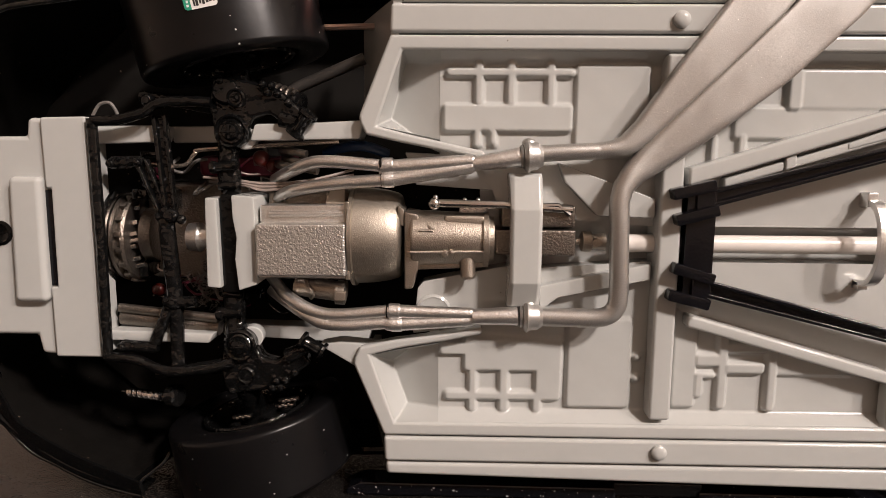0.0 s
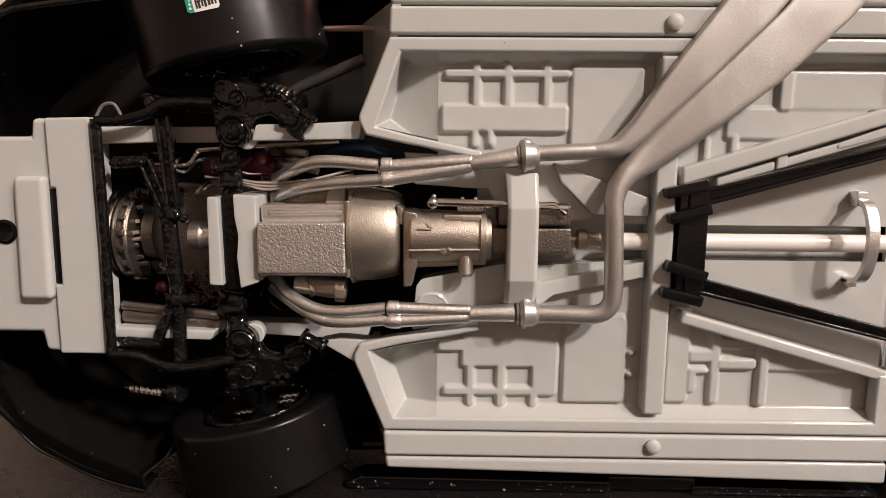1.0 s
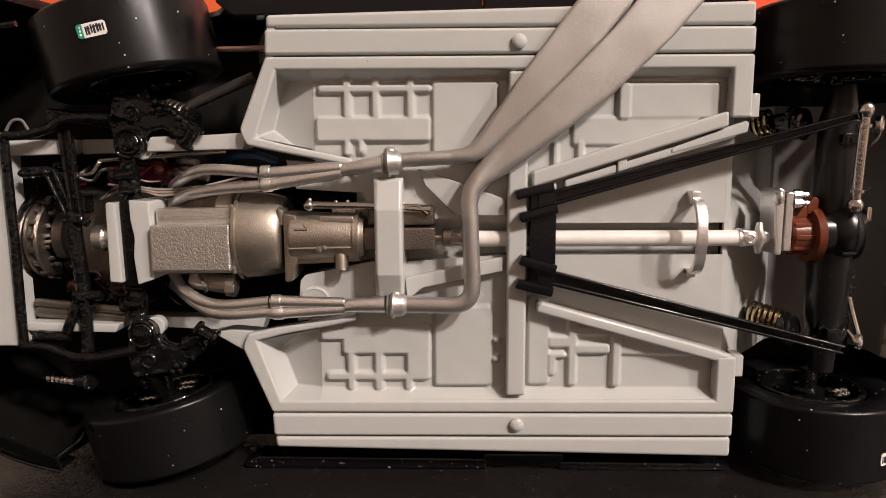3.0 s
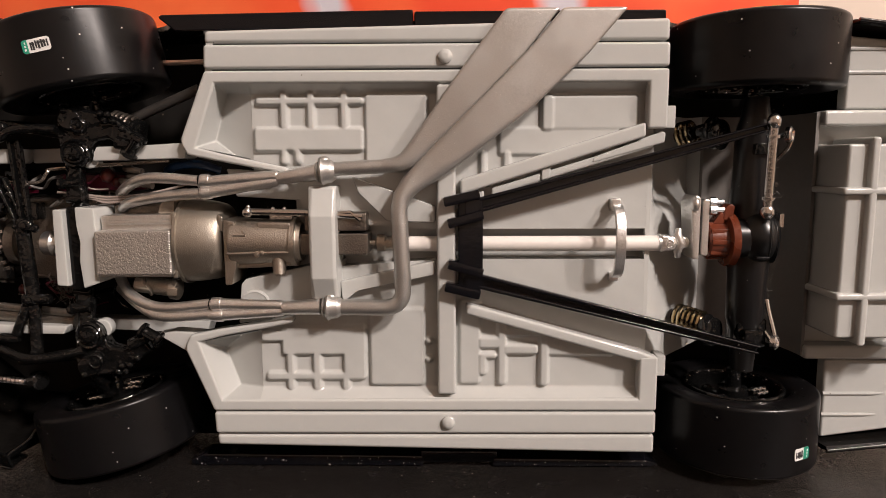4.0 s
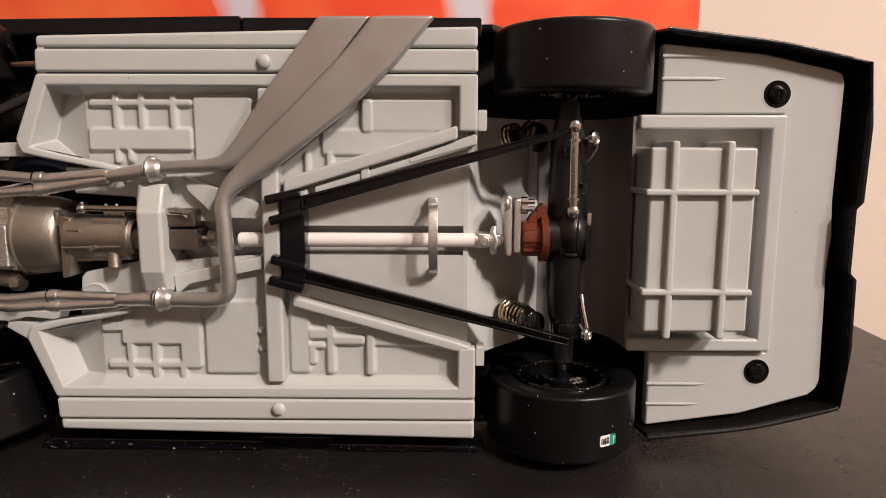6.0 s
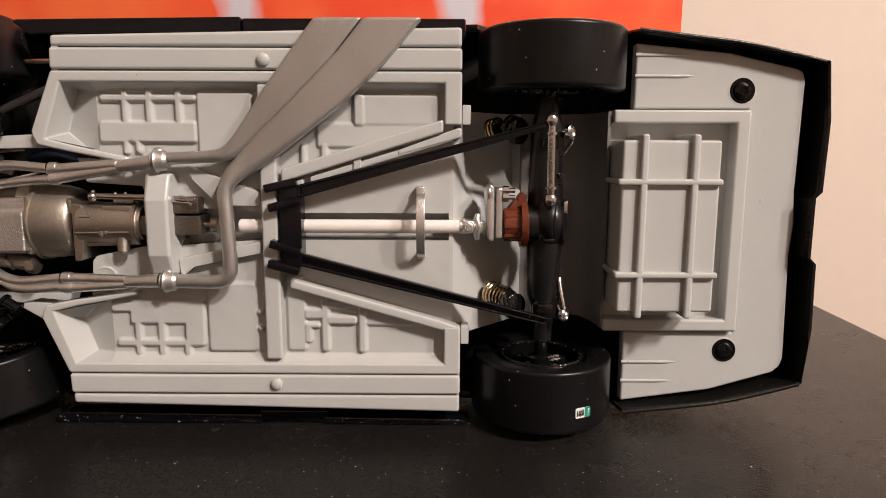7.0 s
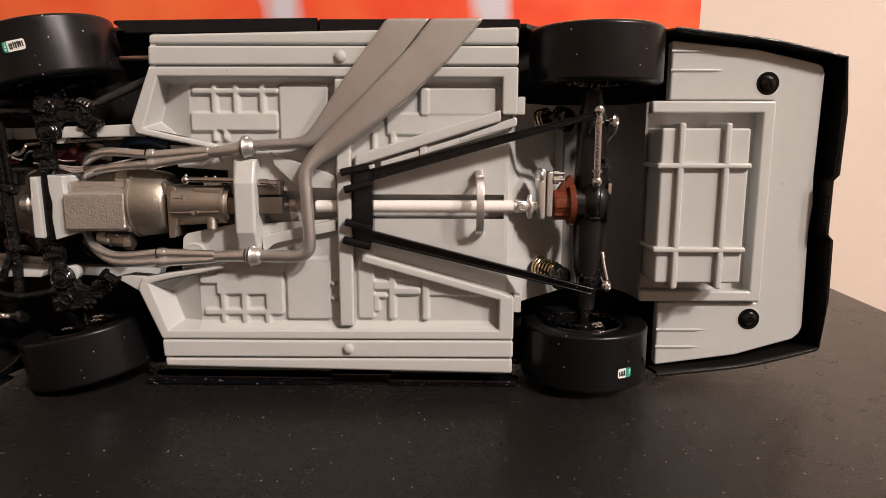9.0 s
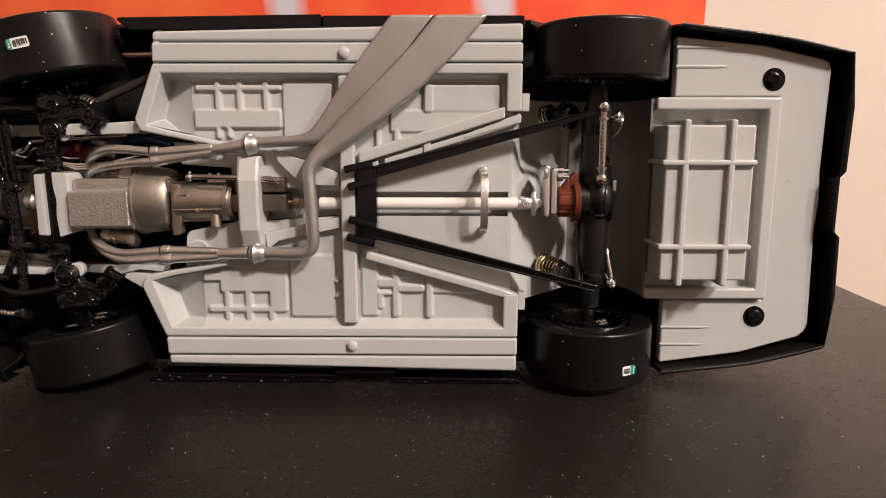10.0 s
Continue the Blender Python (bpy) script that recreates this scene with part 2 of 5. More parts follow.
def tube(path, r, n=12):
    """A round bar along path; r is one radius or one for each point."""
    pts = [Vector(p) for p in path]
    radii = r if isinstance(r, (list, tuple)) else [r] * len(pts)
    bm = bmesh.new()
    side = None
    rings = []
    for i, p in enumerate(pts):
        way = (pts[min(i + 1, len(pts) - 1)] - pts[max(i - 1, 0)]).normalized()
        if side is None:
            side = way.orthogonal().normalized()
        side = (side - way * side.dot(way)).normalized()
        up = way.cross(side)
        rings.append([bm.verts.new(p + radii[i] * (math.cos(a) * side + math.sin(a) * up)) for a in (2 * math.pi * k / n for k in range(n))])
    for a, b in zip(rings, rings[1:]):
        for k in range(n):
            bm.faces.new((a[k], a[(k + 1) % n], b[(k + 1) % n], b[k]))
    bm.faces.new(rings[0][::-1])
    bm.faces.new(rings[-1])
    return bm


def bent(points, steps=6):
    """A smooth line through points."""
    pts = [Vector(p) for p in points]
    line = []
    for i in range(len(pts) - 1):
        p0, p1, p2, p3 = pts[max(i - 1, 0)], pts[i], pts[i + 1], pts[min(i + 2, len(pts) - 1)]
        for k in range(steps):
            t = k / steps
            line.append(0.5 * (2 * p1 + (p2 - p0) * t + (2 * p0 - 5 * p1 + 4 * p2 - p3) * t * t + (3 * p1 - p0 - 3 * p2 + p3) * t ** 3))
    line.append(pts[-1])
    return line


def lathe(profile, at, way, n=32, ends=True):
    """profile: (distance along way, radius) pairs turned round the line through at."""
    way = Vector(way).normalized()
    side = way.orthogonal().normalized()
    up = way.cross(side)
    bm = bmesh.new()
    rings = []
    for d, r in profile:
        c = Vector(at) + way * d
        rings.append([bm.verts.new(c + max(r, 0.01) * (math.cos(a) * side + math.sin(a) * up)) for a in (2 * math.pi * k / n for k in range(n))])
    for a, b in zip(rings, rings[1:]):
        for k in range(n):
            bm.faces.new((a[k], a[(k + 1) % n], b[(k + 1) % n], b[k]))
    if ends:
        bm.faces.new(rings[0][::-1])
        bm.faces.new(rings[-1])
    else:
        bmesh.ops.remove_doubles(bm, verts=bm.verts[:], dist=0.001)
    bmesh.ops.recalc_face_normals(bm, faces=bm.faces[:])
    return bm


def ball(at, r, squash=(1, 1, 1), n=20):
    bm = bmesh.new()
    bmesh.ops.create_uvsphere(bm, u_segments=n, v_segments=n // 2, radius=r)
    for v in bm.verts:
        v.co = (at[0] + v.co.x * squash[0], at[1] + v.co.y * squash[1], at[2] + v.co.z * squash[2])
    return bm


def turned(bm, m):
    bmesh.ops.transform(bm, matrix=m, verts=bm.verts[:])
    return bm


def joined(*shapes):
    whole = bmesh.new()
    for s in shapes:
        scratch = bpy.data.meshes.new("scratch")
        s.to_mesh(scratch)
        s.free()
        whole.from_mesh(scratch)
        bpy.data.meshes.remove(scratch)
    return whole


def mesh_of(name, bm, mat, scale=MM, smooth=38):
    bmesh.ops.scale(bm, vec=(scale,) * 3, verts=bm.verts[:])
    data = bpy.data.meshes.new(name)
    bm.to_mesh(data)
    bm.free()
    data.materials.append(mat)
    data.polygons.foreach_set("use_smooth", [True] * len(data.polygons))
    data.set_sharp_from_angle(angle=radians(smooth))
    return data


def part(name, bm, mat, parent, label="", smooth=38):
    ob = new(name, mesh_of(name, bm, mat, MM, smooth))
    ob.parent = parent
    even = ob.modifiers.new("even_normals", "WEIGHTED_NORMAL")
    even.keep_sharp, even.weight = True, 60
    return tagged(ob, label) if label else ob


def solid(name, bm, mat):
    return new(name, mesh_of(name, bm, mat, 1.0))


# ---- the room ----
ROOM = (-2.8, 2.4, -2.9, 0.62, -0.75, 1.75)
X0, X1, Y0, Y1, Z0, Z1 = ROOM
tagged(solid("floor", box(X0, X1, Y0, Y1, Z0 - 0.05, Z0, 0), WOOD), "brown wooden room floor", "floor", kind="structure")
for name, dims in (("wall_north", (X0, X1, Y1, Y1 + 0.08, Z0, Z1)), ("wall_south", (X0, X1, Y0 - 0.08, Y0, Z0, Z1)),
                   ("wall_west", (X0 - 0.08, X0, Y0, Y1, Z0, Z1)), ("wall_east", (X1, X1 + 0.08, Y0, Y1, Z0, Z1))):
    tagged(solid(name, box(*dims, 0), BEIGE), "plain cream painted room wall", "wall", kind="structure")
tagged(solid("ceiling", box(X0, X1, Y0, Y1, Z1 + 0.002, Z1 + 0.05, 0), CEIL), "plain white ceiling", "ceiling", kind="structure")

table = tagged(new("table"), "low table with a black grained leatherette top", "table")
top = new("tabletop", mesh_of("tabletop", box(-0.70, 0.207, -0.60, 0.36, -0.035, 0.0, 0.004, 3), LEATHER, 1.0))
top.parent = table
for lx in (-0.66, 0.167):
    for ly in (-0.56, 0.32):
        leg = new("leg", mesh_of("leg", box(lx - 0.02, lx + 0.02, ly - 0.02, ly + 0.02, -0.75, -0.035, 0.002), SATIN, 1.0))
        leg.parent = table

card = tagged(new("display_box"), "orange-red printed cardboard box behind the model", "box")
face = new("front_panel", mesh_of("front_panel", box(-0.215, 0.1460, 0.150, 0.1512, 0.105, 0.24, 0.0003), PRINT, 1.0))
face.parent = card
# buff below the print: unseen band, added so the table reflects something pale
CARD = material("buff_cardboard", (0.50, 0.42, 0.34), 0.7, grain=0.08, grain_scale=300, blotch=0.1)
base = new("carton", mesh_of("carton", joined(box(-0.215, 0.1460, 0.1514, 0.235, 0.0, 0.24, 0.0006)), CARD, 1.0))
base.parent = card

# ---- the model car: local x runs to the tail, y across, z out of its underside ----
LIFT, LEAN = 0.0523, 1.554
car = tagged(new("model_car"), "black die-cast model car lying on its side, grey underside showing", "model car")
car.matrix_world = Matrix.Translation((0, 0, LIFT)) @ pose(0, 0, 0, 90 - LEAN, 0, 0)


def mirrored(points):
    return [(x, -y) for x, y in points][::-1]


# black body shell round the underside
OUTLINE = [(-139, 0), (-138, 14), (-133.4, 27), (-126.4, 36.8), (-114, 46.0), (-100, 50.2), (-85, 51.0), (-62, 50.6), (-30, 50.4), (10, 50.4), (46, 50.6),
           (66, 51.0), (88, 49.3), (113, 45.9), (134.8, 40.5), (136.2, 26), (135.8, 8.5), (134.3, 7.0), (134.3, 0)]
FRONT_X, REAR_X, AXLE_Z = -82.0, 67.3, -12.0


def lower_edge(x):
    """How far down the body side reaches at x: cut away over the wheels."""
    edge = -9.0 if x > 84 else (-20.0 if x > -67 else -2.0)
    for centre, r in ((FRONT_X, 18.9), (REAR_X, 19.6)):
        if abs(x - centre) < r:
            edge = min(edge, AXLE_Z - math.sqrt(r * r - (x - centre) ** 2) * 1.0)
    return edge


def body_shell():
    half = []
    smooth_nose = [(p.x, p.y) for p in bent([(x, y, 0) for x, y in OUTLINE[:13]], 8)][:-1] + OUTLINE[12:]
    for (xa, ya), (xb, yb) in zip(smooth_nose, smooth_nose[1:]):
        steps = max(1, int(math.hypot(xb - xa, yb - ya) / 1.5))
        half += [(xa + (xb - xa) * k / steps, ya + (yb - ya) * k / steps) for k in range(steps)]
    half.append(OUTLINE[-1])
    upper = [(x, y - 1.6 * max(0.0, min(1.0, (x - 82) / 6, (136 - x) / 30))) for x, y in half]
    ring = upper + [(x, -y - max(0.0, min(1.4, (x - 78) / 20))) for x, y in half[-2:0:-1]]
    bm = bmesh.new()
    rows = []
    for x, y in ring:
        e = lower_edge(x)
        n = Vector((0.0 if abs(x) < 100 else x / abs(x) * (abs(x) - 100) / 38, y / 50, 0)).normalized()
        bulge = 1.2
        lip = 1.1 if x > 84 and abs(y) > 30 else 2.0
        rows.append([bm.verts.new(co) for co in (
            (x - n.x * lip, y - n.y * lip, -37), (x - n.x * lip, y - n.y * lip, e - 0.4), (x - n.x * lip * 0.6, y - n.y * lip * 0.6, e), (x - n.x * 0.3, y - n.y * 0.3, e - 0.2), (x, y, e - 1.0),
            (x + n.x * bulge * 0.2, y + n.y * bulge * 0.2, min(e - 3, -24)), (x * 0.995, y * 0.97, -36), (x * 0.97, y * 0.88, -41))])
    for a, b in zip(rows, rows[1:] + rows[:1]):
        for k in range(len(a) - 1):
            bm.faces.new((a[k], b[k], b[k + 1], a[k + 1])).material_index = 0 if k else 1
    bm.faces.new([r[-1] for r in rows])
    bm.faces.new([r[0] for r in rows][::-1]).material_index = 1
    bmesh.ops.recalc_face_normals(bm, faces=bm.faces[:])
    return bm


shell = part("body_shell", body_shell(), BLACK, car, "gloss black body sides and tail")
shell.data.materials.append(INSIDE)
part("cabin_roof", prism([(-22, -36), (-10, -39), (58, -38), (82, -34), (82, 34), (58, 38), (-10, 39), (-22, 36)], -60, -40.5, 5, 3), BLACK, car, "gloss black cabin roof")
part("inner_shell", prism([(-134, -24), (-112, -44), (-60, -48), (46, -48), (86, -47), (132, -40), (132, 40), (86, 47), (46, 48), (-60, 48), (-112, 44), (-134, 24)], -36.5, -34, 0), DARK, car, "dark hollow inside of the body")

# rough cast beads along the open edge of the shell
part("lip_bead", tube(bent([(88, -49.6, -9.1), (100, -48.3, -9.0), (113, -46.7, -9.0), (125, -44.0, -9.0), (133.6, -41.6, -9.0)]), 0.55, 10), EDGE, car)
part("lip_bead", tube(bent([(88, 47.5, -9.2), (100, 46.0, -9.1), (113, 44.4, -9.1), (125, 42.0, -9.1), (133.4, 40.0, -9.1)]), 0.42, 10), EDGE, car)


def lip_strip(inner, outer, drop):
    """A sloping strip between two smooth lines."""
    bm = bmesh.new()
    rows = [[bm.verts.new(p), bm.verts.new((p + q) / 2 + Vector((0, 0, 0.25))), bm.verts.new(q), bm.verts.new(q - Vector((0, 0, drop)))] for p, q in zip(bent(inner), bent(outer))]
    for a, b in zip(rows, rows[1:]):
        for k in range(3):
            bm.faces.new((a[k], b[k], b[k + 1], a[k + 1]))
    bmesh.ops.recalc_face_normals(bm, faces=bm.faces[:])
    bmesh.ops.solidify(bm, geom=bm.faces[:], thickness=0.5)
    return bm


NOSE_IN = [(-128.0, -24.0, -1.4), (-124.4, -31.9, -1.4), (-122.1, -35.9, -1.4), (-115.3, -40.4, -1.4), (-110.0, -43.2, -1.4), (-104.6, -45.5, -1.4), (-99.7, -47.7, -1.4)]
NOSE_OUT = [(-132.0, -26.0, -2.8), (-127.9, -34.0, -2.8), (-121.9, -41.7, -2.8), (-116.5, -44.9, -2.8), (-111.1, -47.8, -2.8), (-105.6, -49.8, -2.8), (-100.1, -51.2, -2.8)]
part("chin_lip", lip_strip(NOSE_IN, NOSE_OUT, 6.0), BLACK, car, "gloss black chin lip")
part("lip_bead", tube(bent(NOSE_OUT), 0.36, 10), EDGE, car)
part("lip_bead", tube(bent([(-99.6, -50.9, -2.9), (-99.4, -47.6, -1.6), (-97.6, -46.0, -2.6), (-95.6, -44.4, -3.4), (-94.6, -42.6, -4.4)]), 0.34, 8), EDGE, car)
part("lip_bead", tube(bent([(-100, 43.4, -2.2), (-108, 42.4, -2.1), (-113, 41.8, -2.1), (-118.6, 40.8, -2.1), (-124.0, 38.0, -2.1)]), 0.6, 10), EDGE, car)

# side skirts
for s in (1, -1):
    if s > 0:
        part("side_skirt", joined(prism([(-61.5, 48.2), (-58, 45.4), (-7.4, 46.0), (-7.4, 49.5), (-61.0, 48.8)], -11, -5.8, 0.5), box(-7.2, 46.0, 45.0, 49.3, -11, -6.4, 0.5)), SATIN, car, "gloss black rocker strip")
    else:
        part("side_skirt", joined(prism([(-60.0, -51.9), (-6.0, -52.0), (-6.2, -49.4), (-57.0, -49.0), (-60.0, -50.4)], -11, -5.8, 0.6), box(-6.6, 11.0, -51.2, -48.4, -11, -6.0, 0.5),
                                  prism([(9.6, -51.9), (46.4, -52.0), (48.0, -51.0), (45.0, -50.2), (10.2, -49.8)], -11, -5.4, 0.6)), SATIN, car, "gloss black rocker strip")

# grey floor pan: sills, rails and recessed floor
FLOOR = -3.4


def inner_edge(x):
    """Where the floor ends beside the tunnel."""
    for (xa, ya), (xb, yb) in zip(TUNNEL, TUNNEL[1:]):
        if x <= xb:
            return ya + (yb - ya) * (x - xa) / (xb - xa)
    return TUNNEL[-1][1]


TUNNEL = [(-41.6, 15.5), (-34, 14.0), (-30, 5.2), (-3, 3.3), (45.6, 3.3)]
# raised reliefs: x from, x to, y from, y to, height
FRONT_UPPER = [(-40.6, -17.6, 29.6, 31.2, 1.0), (-35.5, -33.8, 24.5, 32.6, 1.0), (-29.8, -28.1, 24.5, 32.6, 1.0), (-22.8, -21.1, 24.5, 32.6, 1.0), (-41.1, -17.9, 20.0, 25.0, 1.0),
               (-35.6, -34.1, 17.2, 21.0, 1.0), (-32.7, -31.3, 17.4, 21.0, 1.0), (-17.6, -4.4, 16.0, 31.9, 0.9)]
REAR_UPPER = [(19.5, 22.2, 24.0, 31.4, 1.2), (21.0, 39.8, 24.2, 31.3, 0.9), (10.6, 36.0, 19.0, 24.8, 0.7), (6.6, 8.0, 14.0, 19.8, 0.9), (11.5, 13.2, 14.0, 20.2, 0.9)]
FRONT_LOWER = [(-36.9, -18.2, -24.5, -18.0, 1.0), (-41.5, -36.0, -21.4, -18.8, 1.0), (-36.0, -34.2, -32.6, -23.7, 1.0), (-30.2, -28.2, -32.6, -23.7, 1.0), (-23.4, -18.3, -30.1, -23.7, 1.0),
               (-23.8, -22.0, -32.6, -28.9, 1.0), (-40.5, -18.4, -30.2, -28.4, 1.0), (-17.5, -5.4, -31.4, -14.0, 0.9), (-5.2, -3.6, -22.0, -20.6, 1.2), (-5.2, -3.6, -26.2, -24.8, 1.2)]
REAR_LOWER = [(2.2, 6.9, -31.2, -12.0, 0.8), (6.4, 11.2, -23.1, -20.4, 1.0), (10.6, 12.7, -31.4, -16.0, 1.0), (12.0, 19.6, -24.4, -22.1, 1.1), (12.2, 20.2, -20.4, -18.2, 1.0), (19.8, 21.9, -31.6, -19.0, 1.2),
              (21.5, 26.0, -24.7, -19.4, 0.75), (21.5, 31.0, -24.7, -20.8, 0.75), (21.5, 36.5, -24.7, -22.4, 0.75), (6.4, 8.3, -29.2, -24.0, 1.0), (6.6, 10.6, -25.4, -24.0, 1.0)]


def stamped_floor(s, reliefs):
    """One half of the moulded floor, its reliefs fused with soft edges."""
    nx, ny = 300, 104
    gx = np.linspace(-41.6, 42.4, nx + 1)
    inner = np.array([inner_edge(x) for x in gx])
    v = np.linspace(0, 1, ny + 1)
    yy = (inner[:, None] + (34.3 - inner[:, None]) * v[None, :]) * s
    xx = np.repeat(gx[:, None], ny + 1, 1)
    up = np.zeros_like(xx)
    for x0, x1, y0, y1, h in reliefs:
        r = min(0.8, (x1 - x0) / 2, (y1 - y0) / 2)
        dx = np.maximum(np.abs(xx - (x0 + x1) / 2) - (x1 - x0) / 2 + r, 0)
        dy = np.maximum(np.abs(yy - (y0 + y1) / 2) - (y1 - y0) / 2 + r, 0)
        d = np.clip((0.35 - (np.hypot(dx, dy) - r)) / 0.75, 0, 1)
        up = np.maximum(up, h * d * d * (3 - 2 * d))
    edge = np.clip((np.abs(yy) - 31.9) / 2.0, 0, 1)
    zz = FLOOR + np.maximum(up, 3.0 * edge ** 1.2) + 0.03 * np.sin(xx * 0.7 + yy * 0.4) * np.sin(yy * 0.5)
    co = np.stack([xx, yy, zz], -1).reshape(-1, 3)
    faces = [(i * (ny + 1) + j, (i + 1) * (ny + 1) + j, (i + 1) * (ny + 1) + j + 1, i * (ny + 1) + j + 1) for i in range(nx) for j in range(ny)]
    if s < 0:
        faces = [f[::-1] for f in faces]
    data = bpy.data.meshes.new("floor_pan")
    data.from_pydata((co * MM).tolist(), [], faces)
    data.materials.append(GREY)
    data.polygons.foreach_set("use_smooth", [True] * len(data.polygons))
    ob = new("floor_pan", data)
    ob.parent = car
    return tagged(ob, "pale grey moulded floor with raised ribs")


stamped_floor(1, FRONT_UPPER + REAR_UPPER)
stamped_floor(-1, FRONT_LOWER + REAR_LOWER)
for s in (1, -1):
    part("tunnel_side", prism([(-30, 5.4 * s), (-3, 3.5 * s), (42.4, 3.5 * s), (42.4, 7.0 * s), (-30, 9.0 * s)][::s], -14, FLOOR - 0.15, 0), GREY, car)
part("tunnel_floor", box(-34, 43.4, -9.5, 9.5, -18, -8.6, 0), GREY, car)
for s in (1, -1):
    flip = (lambda p: p) if s > 0 else (lambda p: mirrored([(x - 1.5 if x < -45 else x, y) for x, y in p]))
    sill = part("sill", joined(prism(flip([(-50.0, 41.9), (45.0, 41.9), (45.0, 46.3), (-49.8, 44.4)]), -6, -0.35, 0.8, 4),
                               prism(flip([(-50.3, 36.7), (45.1, 36.7), (45.1, 41.6), (-50.1, 41.6)]), -6, 0.0, 0.7, 4)), GREY, car, "pale grey ribbed sill")
    part("rivet", lathe([(-0.5, 1.45), (0.55, 1.45), (0.9, 1.1), (1.05, 0.4)], (-0.6 if s > 0 else -0.2, 38.9 * s, 0), (0, 0, 1), 24), GREY, sill)
    part("inner_rail", prism(flip([(-50.2, 36.4), (45.1, 36.4), (45.1, 24.2), (41.0, 24.2), (41.0, 33.6), (-48.1, 33.8), (-52.6, 20.9), (-47.1, 19.5), (-40.1, 18.0), (-33.5, 16.6), (-33.5, 15.2), (-42.5, 16.9), (-48.4, 18.0), (-54.6, 19.3), (-55.6, 21.4), (-55.8, 22.6)][::-1]), -2.6, 0.0, 0.6, 3), GREY, car)
    recess = bmesh.new()
    rim_in, rim_out = (-52.6 - 1.5 * (s < 0), 20.9, -0.5), (-48.1 - 1.5 * (s < 0), 33.8, -0.5)
    deep_in, deep_out = (-50.8, 22.4 if s > 0 else 24.2, -7.0), (-47.8, 32.6, -7.0)
    floor_in, floor_out, rim_mid, low_mid = (-41.5, 16.0, FLOOR), (-41.5, 32.0, FLOOR), (-41.5, 18.6, -0.5), (-41.5, 33.8, -0.5)
    for quad in ((rim_in, rim_out, deep_out, deep_in), (deep_in, deep_out, floor_out, floor_in), (rim_out, low_mid, floor_out, deep_out), (rim_in, deep_in, floor_in, rim_mid)):
        f = recess.faces.new([recess.verts.new((x, y * s, z)) for x, y, z in quad])
        if s > 0:
            f.normal_flip()
    bmesh.ops.remove_doubles(recess, verts=recess.verts[:], dist=0.01)
    bmesh.ops.bevel(recess, geom=[e for e in recess.edges if len(e.link_faces) == 2], offset=0.4, segments=2, profile=0.5, affect="EDGES")
    part("toe_board", recess, GREY, car, "", 60)
    part("rail_step", box(45.2, 47.2, 24.4 * s if s > 0 else -29.0, 29.0 if s > 0 else -24.4, -6, -1.6, 0.3), GREY, car)

for s in (1, -1):
    wall = bmesh.new()
    line = [(x - 1.4 * (s < 0), y) for x, y in ((-49.6, 42.5), (-50.2, 36.0), (-54.2, 25.4), (-55.0, 23.2))]
    a = [wall.verts.new((x, y * s, -0.8)) for x, y in line]
    foot = -57.8 if s > 0 else -56.0
    b = [wall.verts.new((foot, y * s, -22)) for x, y in line]
    c = [wall.verts.new((foot + 1.5, y * s, -22)) for x, y in line]
    d = [wall.verts.new((x + 1.5, y * s, -0.8)) for x, y in line]
    for k in range(3):
        for p, q in ((a, b), (b, c), (c, d), (d, a)):
            wall.faces.new((p[k], p[k + 1], q[k + 1], q[k]))
    for k in (0, 3):
        wall.faces.new((a[k], b[k], c[k], d[k]))
    bmesh.ops.recalc_face_normals(wall, faces=wall.faces[:])
    part("firewall", wall, GREY, car)
part("cross_rail", prism([(-2.5, -32.6), (1.5, -32.6), (1.5, 33.4), (-2.5, 33.4)], -6, 0.3, 0.65, 3), GREY, car)

# diagonal rails and their broken second ribs
part("diagonal_rail", prism([(2.4, 10.7), (40.8, 22.6), (40.8, 25.6), (2.4, 14.0)], -6, -0.1, 0.6, 3), GREY, car)
part("diagonal_rail", prism([(3.6, -14.8), (40.8, -25.3), (44.6, -24.3), (40.6, -22.8), (3.6, -12.4)], -6, -0.1, 0.6, 3), GREY, car)
part("rib_block", prism([(19.4, 13.6), (21.4, 14.2), (21.4, 17.0), (19.4, 16.4)], -6, -0.9, 0.4, 3), GREY, car)
part("rib_block", prism([(30.0, 17.2), (45.0, 21.4), (45.2, 23.4), (44.4, 23.8), (30.0, 18.4)], -6, -1.1, 0.5, 3), GREY, car)
for a, b in ((4.0, 7.5), (9.0, 19.5), (21.0, 43.0)):
    part("rib_block", prism([(a, 8.9 + 0.30 * (a - 4)), (b, 8.9 + 0.30 * (b - 4)), (b, 10.7 + 0.30 * (b - 4)), (a, 10.7 + 0.30 * (a - 4))], -6, -1.3, 0.5, 3), GREY, car)

# tail: kick-up over the axle, boot floor, tank well
def smooth_sheet(profile, ys, thick, dip=lambda x, y: 0.0):
    """A sheet drawn along a profile of (x, z), between the given y lines; dip lowers it locally."""
    bm = bmesh.new()
    rows = [[bm.verts.new((x, y, z - dip(x, y))) for y in ys] for x, z in profile]
    for a, b in zip(rows, rows[1:]):
        for k in range(len(ys) - 1):
            bm.faces.new((a[k], b[k], b[k + 1], a[k + 1]))
    bmesh.ops.recalc_face_normals(bm, faces=bm.faces[:])
    if sum(f.normal.z for f in bm.faces) < 0:
        bmesh.ops.reverse_faces(bm, faces=bm.faces[:])
    bmesh.ops.solidify(bm, geom=bm.faces[:], thickness=thick)
    return bm


